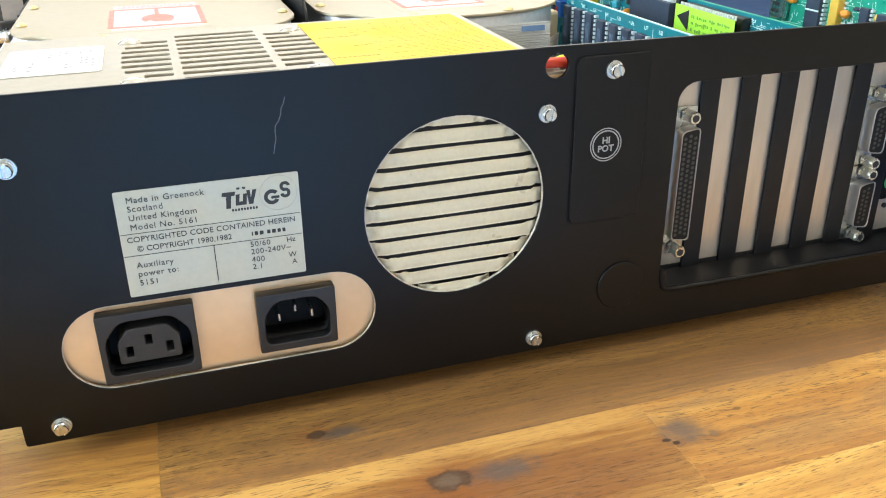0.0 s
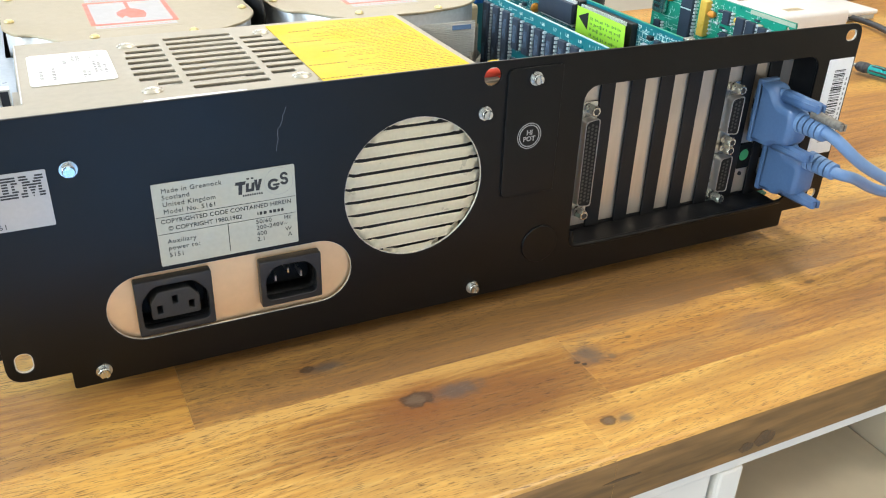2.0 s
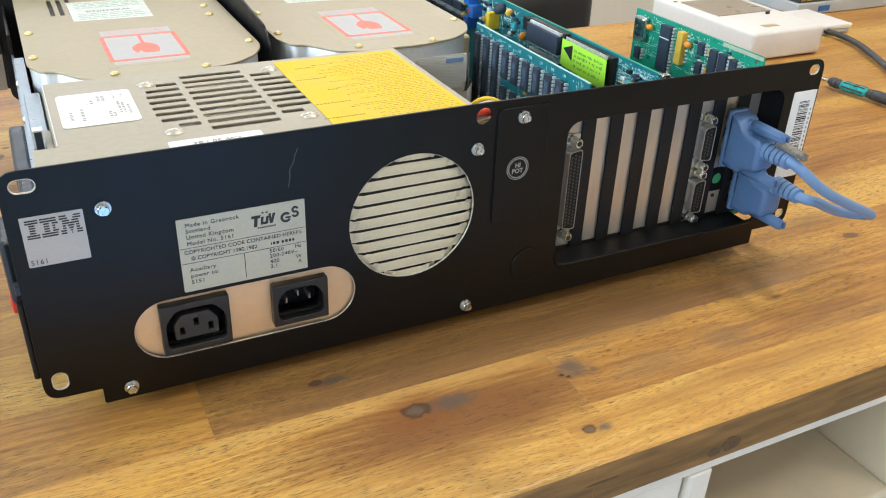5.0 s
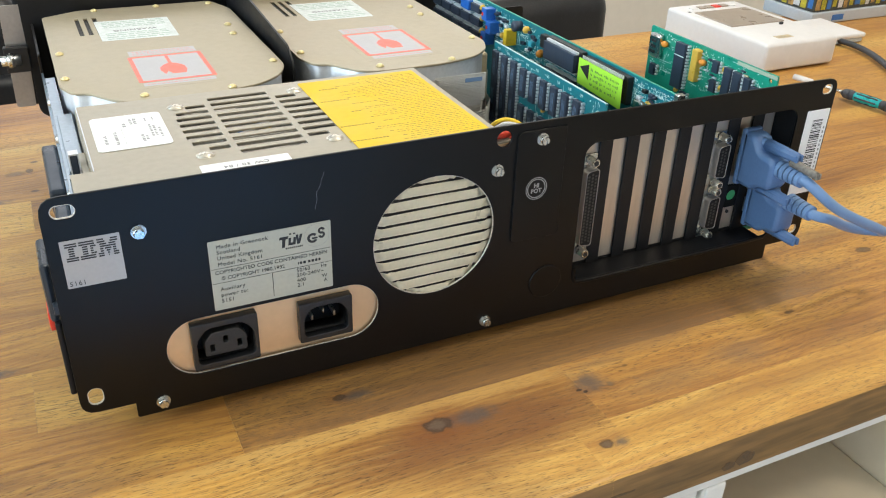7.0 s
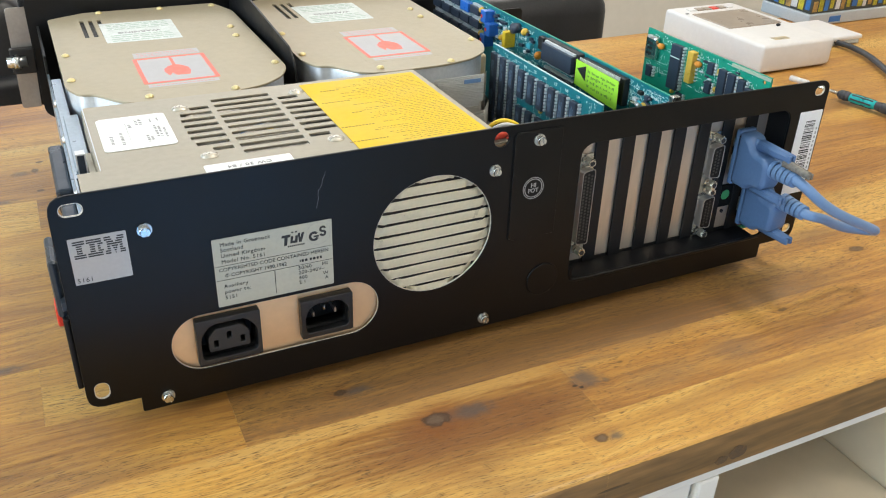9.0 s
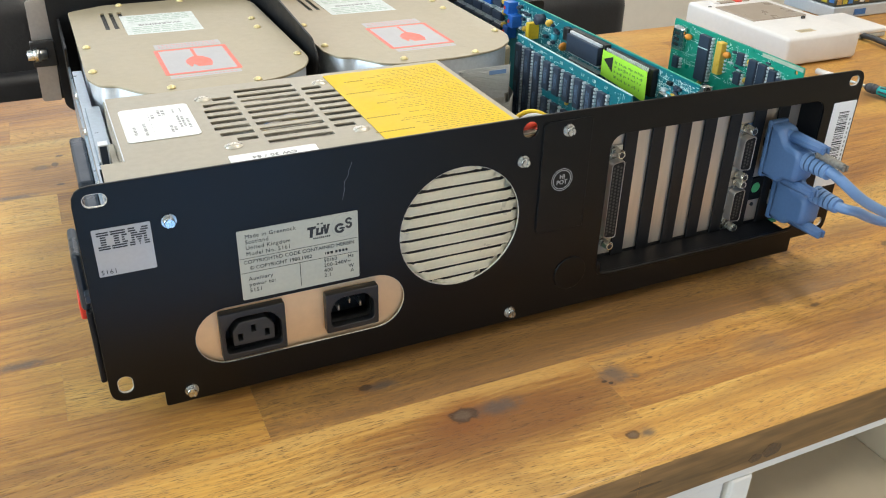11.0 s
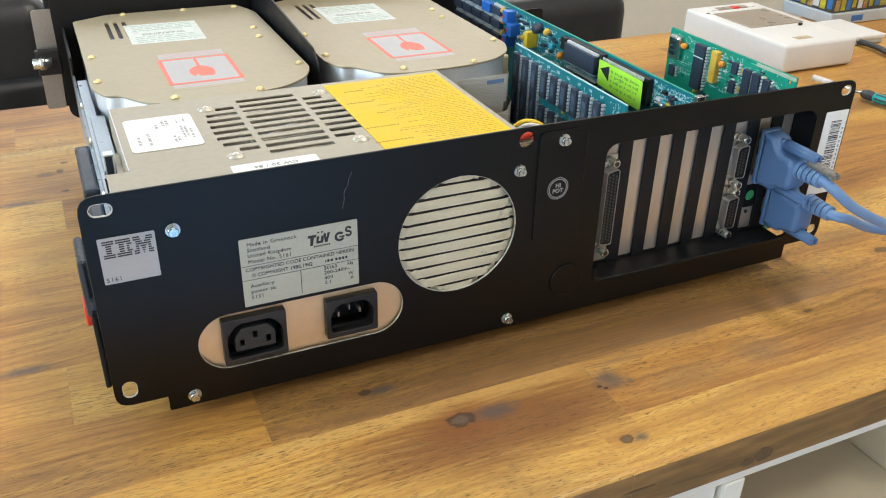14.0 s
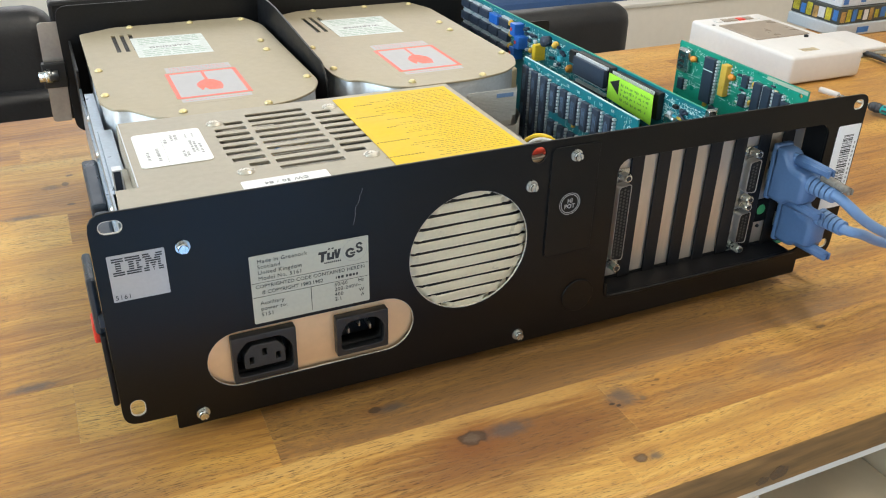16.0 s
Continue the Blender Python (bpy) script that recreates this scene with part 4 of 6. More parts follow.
LOGO = part("maker_label", plate([rr(0.0203, 0.0465, 0.0940, 0.1190, 0.0005, 2)], 0.0003, 0, upright(-0.0003)), M["logo_label"], UNIT, "grey maker's label with striped mark")
say("5161", 0.0212, 0.0952, 0.0034, parent=LOGO, space=1.15)
for i in range(8):
    z = 0.1170 - i * 0.00122
    bars = [(0.0222, 0.0275) if i in (0, 1, 6, 7) else (0.0236, 0.0261)]
    bars += [(0.0283, 0.0350 if i not in (3, 4) else 0.0343)] if i in (0, 1, 6, 7) else [(0.0296, 0.0319), (0.0331, 0.0355 if i not in (3, 4) else 0.0343)]
    bars += [[(0.0362, 0.0392), (0.0422, 0.0452)], [(0.0362, 0.0396), (0.0418, 0.0452)], [(0.0372, 0.0402), (0.0412, 0.0442)], [(0.0372, 0.0442)], [(0.0372, 0.0386), (0.0393, 0.0421), (0.0428, 0.0442)], [(0.0372, 0.0386), (0.0398, 0.0416), (0.0428, 0.0442)], [(0.0362, 0.0386), (0.0402, 0.0412), (0.0428, 0.0452)], [(0.0362, 0.0386), (0.0405, 0.0409), (0.0428, 0.0452)]][i]
    for a, b in bars:
        part("mark_stripe", plate([rr(a, b, z - 0.00036, z + 0.00036, 0.00005, 1)], 0.0001, 0, upright(-0.0004)), M["ink"], LOGO)
BAR = part("barcode_label", plate([rr(0.4790, 0.4990, 0.0580, 0.1195, 0.0005, 2)], 0.0003, 0, upright(-0.0003)), M["white_label"], UNIT, "white label with an upright barcode")
z, rng = 0.0660, random.Random(4)
while z < 0.1120:
    w = rng.choice((0.0003, 0.0003, 0.0006, 0.0009))
    part("code_bar", plate([rr(0.4855, 0.4945, z, z + w, 0.00005, 1)], 0.0001, 0, upright(-0.0004)), M["ink"], BAR)
    z += w + rng.choice((0.0004, 0.0004, 0.0007, 0.001))
for k in range(12):
    part("print_bar", plate([rr(0.4964, 0.4975, 0.070 + k * 0.0032, 0.0718 + k * 0.0032, 0.0002, 1)], 0.0001, 0, upright(-0.0004)), M["grey_ink"], BAR)
# crooked scratch through the paint
scr = [(0.1466, 0.1325), (0.1458, 0.1300), (0.1450, 0.1288), (0.1446, 0.1262), (0.1436, 0.1240), (0.1424, 0.1225), (0.1421, 0.1200), (0.1423, 0.1180), (0.1415, 0.1150), (0.1410, 0.1125)]
part("red_lead", tube([(0.2420, 0.0100, 0.1330), (0.2480, 0.0080, 0.1345), (0.2540, 0.0100, 0.1335), (0.2600, 0.0200, 0.1290)], 0.0014), M["w_red"], UNIT, "red wire behind the round hole")
part("red_lead", tube([(0.2390, 0.0100, 0.1345), (0.2450, 0.0046, 0.1348), (0.2545, 0.0046, 0.1344), (0.2605, 0.0120, 0.1330)], 0.0021), M["w_red"], UNIT, "thick red wire behind the round hole")
part("scratch", plate([[(x - 0.00012, z) for x, z in scr] + [(x + 0.00016, z) for x, z in reversed(scr)]], 0.00006, 0, upright(-0.0001)), M["bare_scratch"], UNIT)

# ---- power supply ----
PSU = thing("power_supply", (0.143, 0.072, 0.007), "beige metal power supply with slotted top and yellow label", "power supply")
top_outline = [(0.0310, 0.0035), (0.2570, 0.0035), (0.2570, 0.1405), (0.0425, 0.1405), (0.0425, 0.0445), (0.0310, 0.0445)]
slots = []
for i in range(10):
    y = 0.0430 + i * 0.0093
    half = math.sqrt(max(0.0, 0.0465 ** 2 - (y - 0.0850) ** 2))
    for a, b in ((0.134 - half, 0.1120), (0.1155, 0.1515), (0.1550, 0.134 + half)):
        if b - a > 0.006 and not (i == 9 and a > 0.15) and not (i == 9 and b < 0.115):
            slots.append(rr(max(a, 0.0925), min(b, 0.1755), y - 0.0024, y + 0.0024, 0.0006, 2))
TOP = part("top_cover", plate([top_outline, *slots], 0.0012, 0.0002, flat(0.1315)), M["beige"], PSU)
side = bmesh.new()
box(side, 0.0312, 0.0322, 0.0035, 0.0445, 0.0300, 0.1303), box(side, 0.0415, 0.0425, 0.0445, 0.1400, 0.0115, 0.1303), box(side, 0.0312, 0.0425, 0.0435, 0.0445, 0.0300, 0.1303)
box(side, 0.2558, 0.2570, 0.0035, 0.1400, 0.0115, 0.1303), box(side, 0.0425, 0.2570, 0.1393, 0.1405, 0.0115, 0.1303), box(side, 0.0425, 0.2570, 0.0035, 0.1405, 0.0107, 0.0115)
part("case", side, M["beige"], PSU)
part("side_ledge", boxed(0.0380, 0.0414, 0.0447, 0.0990, 0.1000, 0.1200, bev=0.0003), M["beige"], PSU)
part("cut_edge", boxed(0.0421, 0.0426, 0.0450, 0.1400, 0.1304, 0.1318), M["cast"], PSU, "pale strip along the side edge of the top cover")
part("rear_plate", plate([soften([(0.0425, 0.0110), (0.2570, 0.0110), (0.2570, 0.1303), (0.0312, 0.1303), (0.0312, 0.0300), (0.0425, 0.0300)], [0] * 6), ring(0.2095, 0.0823, 0.0395, 40), rr(0.0735, 0.1045, 0.0330, 0.0576, 0.001, 1), rr(0.1305, 0.1571, 0.0350, 0.0560, 0.001, 1)], 0.0012, 0, upright(0.0030)), M["rear_metal"], PSU)
part("inside", boxed(0.0430, 0.2540, 0.0300, 0.1380, 0.0100, 0.1180), M["supply_inside"], PSU, "mottled grey block under the slots")
rng = random.Random(17)
for i in range(16):
    y = 0.038 + i * 0.0062
    x = rng.uniform(0.092, 0.112)
    part("heat_sink_fin", boxed(x, x + rng.uniform(0.030, 0.070), y, y + 0.0014, 0.1175, 0.1235 + rng.uniform(0, 0.0045), bev=0.0002, seg=1), M["fin"], PSU)
for k in range(4):
    a, b = rng.uniform(0.095, 0.12), rng.uniform(0.05, 0.07)
    part("lead", tube([(a, b, 0.119), (a + 0.015, b + 0.012, 0.1275), (a + 0.03, b + 0.02, 0.1265), (a + 0.045, b + 0.045, 0.1190)], 0.0012), M[("w_white", "w_yellow", "cable", "w_white")[k]], PSU)
for body, x in (("CW 30 / 84", 0.1140),):
    part("lettering", words(body, 0.0044, pose(x, 0.0265, 0.1321, 0, 0, 180), "CENTER", 1.1, 0.00006), M["grey_ink"], PSU)
for x, y in ((0.0955, 0.1200), (0.1670, 0.0420), (0.0970, 0.0440), (0.1685, 0.1240)):
    part("cover_screw", DOME_TIN, M["rivet"], PSU, m=Matrix.Translation((x, y, 0.1316)) @ Matrix.Diagonal((1.45, 1.25, 0.85, 1)))
# fan grille pressed out of the rear plate: slats with dimpled ends
for i in range(11):
    zc = 0.0823 + (i - 5) * 0.0072
    dz = abs(zc - 0.0823)
    half = math.sqrt(max(1e-6, 0.0392 ** 2 - dz ** 2))
    if half < 0.012:
        half = 0.014
    bm = bmesh.new()
    nx, nz = 44, 5
    vs = []
    for a in range(nx + 1):
        u = -1 + 2 * a / nx
        tail = max(0.0, abs(u) * half - (half - 0.0085)) / 0.0085
        lift = 0.0026 * (1 - tail ** 1.5)
        crimp = 0.0011 * math.sin(math.pi * min(1.0, tail)) * math.sin(tail * 9.0 + i * 1.7 + (2 if u > 0 else 0))
        for b in range(nz + 1):
            v = -1 + 2 * b / nz
            y = 0.0040 - lift * (1 - 0.18 * v ** 4) + 0.0005 * v * (1 - abs(u)) + crimp * math.cos(v * 1.9 + i * 0.8)
            vs.append(bm.verts.new((0.2095 + u * half, y, zc + v * (0.00272 + 0.0004 * tail) + 0.00008 * math.sin(u * 3 + i) * (1 - tail))))
    for a in range(nx):
        for b in range(nz):
            k = a * (nz + 1) + b
            bm.faces.new((vs[k], vs[k + nz + 1], vs[k + nz + 2], vs[k + 1]))
    bmesh.ops.solidify(bm, geom=bm.faces[:], thickness=0.0009)
    bmesh.ops.recalc_face_normals(bm, faces=bm.faces)
    part("grille_slat", smoothed(bm), M["grille"], PSU)
# dark disc stands in for the shade behind the slats
part("fan_recess", plate([ring(0.2095, 0.0823, 0.042, 40)], 0.001, 0, upright(0.0120)), M["inside_shade"], PSU)
# mains sockets


def mains(name, cx, cz, w, h, scale, male, label):
    """A panel socket: square frame with a deep chamfered well, and pins or a slotted core in it."""
    oct_ = [(-0.0125, -0.0088), (0.0125, -0.0088), (0.0125, 0.0030), (0.0078, 0.0088), (-0.0078, 0.0088), (-0.0125, 0.0030)]
    well = soften([(cx + x * scale * 1.06, cz + z * scale * 1.10) for x, z in oct_], [0.0030] * 6)
    body = part(name, plate([rr(cx - w / 2, cx + w / 2, cz - h / 2, cz + h / 2, 0.0008, 2), well], 0.0052, 0.0004, upright(-0.0022)), M["plastic"], PSU, label)
    # well is darker than its plastic frame, its shade put into the colour
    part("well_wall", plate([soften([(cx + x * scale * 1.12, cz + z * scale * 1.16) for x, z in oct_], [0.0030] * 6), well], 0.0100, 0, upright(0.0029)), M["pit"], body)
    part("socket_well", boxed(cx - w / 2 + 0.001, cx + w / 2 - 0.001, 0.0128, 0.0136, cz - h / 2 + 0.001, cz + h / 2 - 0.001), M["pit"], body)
    if male:
        for dx, dz in ((-0.0068, -0.0010), (0, 0.0022), (0.0068, -0.0010)):
            part("pin", boxed(cx + dx * scale - 0.0006, cx + dx * scale + 0.0006, 0.0035, 0.0130, cz + dz - 0.0016, cz + dz + 0.0016, bev=0.0003, seg=1), M["steel"], body)
    else:
        core = [(-0.0098, -0.0062), (0.0098, -0.0062), (0.0098, 0.0018), (0.0062, 0.0064), (-0.0062, 0.0064), (-0.0098, 0.0018)]
        hl = [rr(cx + dx * scale - 0.0012, cx + dx * scale + 0.0012, cz + dz - 0.0021, cz + dz + 0.0021, 0.0002, 1) for dx, dz in ((-0.0063, -0.0022), (0, 0.0018), (0.0063, -0.0022))]
        part("socket_core", plate([soften([(cx + x * scale, cz + z * scale) for x, z in core], [0.0014] * 6), *hl], 0.0140, 0.0005, upright(-0.0012)), M["core"], body)


mains("power_outlet", 0.0890, 0.0453, 0.0345, 0.0285, 1.13, False, "black three-pole mains outlet socket")
mains("power_inlet", 0.1438, 0.0455, 0.0302, 0.0248, 0.94, True, "black mains inlet with three bright pins")
# labels on the top
YL = part("warning_label", plate([rr(0.1740, 0.2530, 0.0215, 0.1350, 0.0008, 2)], 0.0003, 0, flat(0.1319)), M["yellow"], PSU, "yellow warning label with small dark print")
rng = random.Random(8)
heads = {0.118: 0.016, 0.097: 0.022, 0.076: 0.010, 0.055: 0.024, 0.033: 0.026}
y = 0.129
while y > 0.026:
    x = 0.2500
    end = 0.2500 - rng.uniform(0.030, 0.058)
    while x > end:
        w = rng.uniform(0.0007, 0.0030)
        part("print_bar", boxed(x - w, x, y - rng.uniform(0.0002, 0.0004), y + rng.uniform(0.0001, 0.0004), 0.1319, 0.13194), M["brown_ink"], YL)
        x -= w + rng.choice((0.0006, 0.0008, 0.0018))
    y -= 0.0027
for y, w in heads.items():
    x = 0.1950
    while x > 0.1950 - w + 0.004:
        k = rng.uniform(0.0010, 0.0018)
        part("print_bar", boxed(x - k, x, y - 0.0006, y + 0.0005, 0.1319, 0.13198), M["brown_ink"], YL)
        x -= k + 0.0007
WL = part("white_label", plate([rr(0.0470, 0.0853, 0.0665, 0.1165, 0.003, 4)], 0.0003, 0, flat(0.1319)), M["white_label"], PSU, "white paper label with grey print")
rng = random.Random(31)
for x, y0, y1, w in ((0.0525, 0.076, 0.088, 0.0011), (0.0580, 0.074, 0.092, 0.0011), (0.0640, 0.098, 0.104, 0.0012), (0.0715, 0.074, 0.084, 0.0010), (0.0735, 0.076, 0.082, 0.0010), (0.0770, 0.080, 0.098, 0.0009), (0.0790, 0.080, 0.096, 0.0009), (0.0815, 0.078, 0.092, 0.0009), (0.0680, 0.101, 0.110, 0.0010), (0.0703, 0.101, 0.110, 0.0012), (0.0760, 0.103, 0.109, 0.0006), (0.0800, 0.103, 0.109, 0.0006)):
    y = y0
    while y < y1:
        k = rng.uniform(0.0008, 0.0026)
        part("print_bar", boxed(x - w * 0.75, x + w * 0.75, y, min(y + k, y1), 0.1319, 0.13194), M["grey_ink"], WL)
        y += k + rng.uniform(0.0005, 0.0014)
for k in range(16):
    part("print_bar", boxed(0.0618, 0.0621, 0.071 + k * 0.0022, 0.0722 + k * 0.0022, 0.1319, 0.13194), M["grey_ink"], WL)
DL = part("white_label", plate([rr(0.0910, 0.1370, 0.0040, 0.0312, 0.001, 2)], 0.0003, 0, flat(0.1319)), M["white_label"], PSU, "white paper label with date print")
for k in range(5):
    part("print_bar", boxed(0.100 + k * 0.006, 0.1042 + k * 0.006, 0.0150, 0.0166, 0.1319, 0.13194), M["grey_ink"], DL)

# ---- slot brackets with their connectors ----


def bracket(cx, label="beige steel slot bracket", holes=()):
    t = thing("slot_bracket", (cx, 0.0205, 0.029), label, "slot bracket", "slot brackets in the rear opening")
    part("blade", plate([rr(cx - 0.0068, cx + 0.0068, 0.0272, 0.1285, 0.0004, 1), *holes], 0.0009, 0.0001, upright(0.0200)), M["bracket"], t)
    return t


def trapezoid(cx, cz, h, w, skew=0.0012, r=0.0022):
    """The shell of a D connector, long in z."""
    return soften([(cx - w / 2, cz - h / 2 + skew), (cx + w / 2, cz - h / 2), (cx + w / 2, cz + h / 2), (cx - w / 2, cz + h / 2 - skew)], [r] * 4)


JACK = bmesh.new()
rod(JACK, (0, 0, 0), (0, 0, 0.0058), 0.0030, n=6)
rod(JACK, (0, 0, 0.0058), (0, 0, 0.0070), 0.0030, 0.0025, n=12)
# black stub at the tip stands in for the post's dark hole
rod(JACK, (0, 0, 0.0069), (0, 0, 0.0072), 0.0017, n=10)
jack_mesh = bpy.data.meshes.new("jack_post")
for f in JACK.faces:
    f.material_index = 1 if f.calc_center_median().z > 0.00705 else 0
JACK.to_mesh(jack_mesh)
JACK.free()
jack_mesh.materials.append(M["jack"])
jack_mesh.materials.append(M["ink"])
HOLE = plate([ring(0, 0, 0.00085, 8)], 0.0001, 0, FACE)
HOLE.materials.append(M["contact"])


def d_socket(parent, cx, cz, pitch, shell, rows, count, mat="tin", label="D-shaped socket with two jack posts"):
    s = part("d_socket", plate([rr(cx - 0.0058, cx + 0.0058, cz - pitch / 2 - 0.0035, cz + pitch / 2 + 0.0035, 0.001, 2)], 0.0008, 0.0001, upright(0.0188)), M["steel"], parent, label)
    part("shell", plate([trapezoid(cx, cz, shell, 0.0094), trapezoid(cx, cz, shell - 0.0010, 0.0084)], 0.0062, 0.0002, upright(0.0128)), M["greystrip"], s)
    part("insulator", plate([trapezoid(cx, cz, shell - 0.0010, 0.0084)], 0.0054, 0.0001, upright(0.0132)), M["socket"], s)
    for r in range(rows):
        for k in range(count):
            z = cz + (k - (count - 1) / 2 + (0.25 if r % 2 else -0.25)) * (shell - 0.006) / count
            part("contact", HOLE, M["contact"], s, m=Matrix.Translation((cx + (r - (rows - 1) / 2) * 0.0025, 0.01315, z)))
    for k in (-1, 1):
        part("jack_post", jack_mesh, M["brass"], s, m=Matrix.Translation((cx, 0.0182, cz + k * pitch / 2)) @ FACE)
    return s


b = bracket(0.3230, "slot bracket with a long multi-pin socket")
d_socket(b, 0.3222, 0.0715, 0.0635, 0.0540, 3, 21)
for i in range(4):
    bracket(0.3435 + 0.0206 * i, "blank beige steel slot bracket")
b = bracket(0.4258, "slot bracket with two stacked sockets")
d_socket(b, 0.4262, 0.0865, 0.0330, 0.0245, 2, 8)
d_socket(b, 0.4262, 0.0480, 0.0330, 0.0245, 2, 8)
b = bracket(0.4460, "slot bracket with round green socket", [rr(0.4405, 0.4515, 0.0470, 0.0640, 0.0015, 2)])
g = part("round_socket", plate([rr(0.4405, 0.4515, 0.0470, 0.0640, 0.0015, 2), ring(0.4460, 0.0560, 0.0040, 20)], 0.004, 0.0003, upright(0.0185)), M["pit"], b, "black shelled round socket")
part("socket_face", plate([ring(0.4460, 0.0560, 0.0039, 20)], 0.002, 0.0003, upright(0.0190)), M["green"], g, "green socket face")
# black stub drawn in place of the small dark hole below the socket
part("rivet", rod(bmesh.new(), (0.4460, 0.0190, 0.0430), (0.4460, 0.0202, 0.0430), 0.0013, n=10), M["ink"], b)
bracket(0.4665, "blank beige steel slot bracket")


def hood(cx, cz, label, rise, screws, w=0.0160, h=0.0400):
    """A moulded plug hood with stepped shoulders, thumb screws and ribbed strain relief. screws: their heights above the middle."""
    t = thing("cable_plug", (cx, 0.018, cz), label, "cable plug", "plugs in the slot sockets")
    side = soften([(0.0120, cz - h * 0.46), (0.0120, cz + h * 0.46), (0.0030, cz + h * 0.46), (-0.0040, cz + h * 0.22), (-0.0175, cz + h * 0.20), (-0.0175, cz - h * 0.33), (-0.0060, cz - h * 0.36), (-0.0020, cz - h * 0.46)], [0.002, 0.002, 0.004, 0.004, 0.006, 0.006, 0.004, 0.004], 6)
    me = plate([side], w, 0.0030, Matrix.Translation((cx + w / 2, 0, 0)) @ pose(0, 0, 0, 90, 0, 90))
    part("hood", me, M["hood"], t)
    part("flange", boxed(cx - w / 2 + 0.0006, cx + w / 2 - 0.0006, 0.0105, 0.0150, cz - h / 2, cz + h / 2, bev=0.0015), M["hood"], t)
    part("plug_shell", boxed(cx - 0.0045, cx + 0.0045, 0.0140, 0.0186, cz - h * 0.30, cz + h * 0.30, bev=0.001), M["steel"], t)
    for dz in screws:
        z = cz + dz
        bm = bmesh.new()
        rod(bm, (cx, 0.0040, z), (cx + 0.0002, -0.0030, z), 0.0034, n=18)
        rod(bm, (cx + 0.0002, -0.0020, z), (cx + 0.001, -0.0275, z), 0.0040, 0.0033, n=18)
        for q in range(9):
            a = 2 * math.pi * q / 9
            rod(bm, (cx + 0.0003 + 0.0037 * math.cos(a), -0.0035, z + 0.0037 * math.sin(a)), (cx + 0.001 + 0.0031 * math.cos(a), -0.0272, z + 0.0031 * math.sin(a)), 0.0005, n=5)
        sc = part("thumb_screw", smoothed(bm), M["hood"], t)
        bm = bmesh.new()
        for q in (-1, 1):
            box(bm, cx + 0.001 + q * 0.0018 - 0.0011, cx + 0.001 + q * 0.0018 + 0.0011, -0.0292, -0.0272, z - 0.0024, z + 0.0024, 0.0004, 1)
        part("screw_slot", bm, M["hood"], sc)
    sr, groove = bmesh.new(), bmesh.new()
    rod(groove, (cx, -0.0165, cz + rise), (cx, -0.0350, cz + rise), 0.0046, 0.0042, n=18)
    for q in range(5):
        y = -0.0165 - q * 0.0040
        rod(sr, (cx, y, cz + rise), (cx, y - 0.0031, cz + rise), 0.0060 - q * 0.00022, 0.0060 - q * 0.00022 - 0.0001, n=22)
    # dark rod carries the shade between the relief's ribs in its colour
    part("relief_groove", groove, M["chip"], part("strain_relief", sr, M["cable"], t))
    return t


UP = hood(0.4470, 0.0885, "blue-grey moulded cable plug above a second plug", 0.002, (0.0135, -0.0165))
tip = bmesh.new()
rod(tip, (0.4475, -0.0240, 0.0982), (0.4485, -0.0440, 0.0970), 0.0030, 0.0024, n=14)
for q in (-1, 1):
    box(tip, 0.4485 + q * 0.0012 - 0.0007, 0.4485 + q * 0.0012 + 0.0007, -0.0456, -0.0438, 0.0950, 0.0986)
part("screw_tip", tip, M["supply_inside"], UP, "bare grey metal screw tip")
LO = hood(0.4630, 0.0535, "blue-grey moulded cable plug below a second plug", 0.0105, (-0.0145,))
LOOP = thing("link_cable", (0.47, -0.045, 0.07), "blue-grey round cable looping between two plugs", "cable")
part("sheath", tube([(0.4470, -0.0350, 0.0915), (0.4475, -0.0410, 0.0905), (0.4525, -0.0465, 0.0850), (0.4640, -0.0500, 0.0750), (0.4830, -0.0515, 0.0645), (0.5050, -0.0515, 0.0540), (0.5250, -0.0490, 0.0440), (0.5280, -0.0400, 0.0400), (0.5100, -0.0360, 0.0430), (0.4900, -0.0380, 0.0520), (0.4750, -0.0410, 0.0610), (0.4630, -0.0410, 0.0640), (0.4630, -0.0350, 0.0640)], 0.0034, 10), M["cable"], LOOP)

# ---- hard drives ----
DRIVE = [(0.0370, 0.3720), (0.0368, 0.1980), (0.0430, 0.1810), (0.0520, 0.1790), (0.0680, 0.1560), (0.0840, 0.1520), (0.1300, 0.1530), (0.1580, 0.1600), (0.1740, 0.1740), (0.1825, 0.1920), (0.1825, 0.3560), (0.1720, 0.3860), (0.0650, 0.3860)]


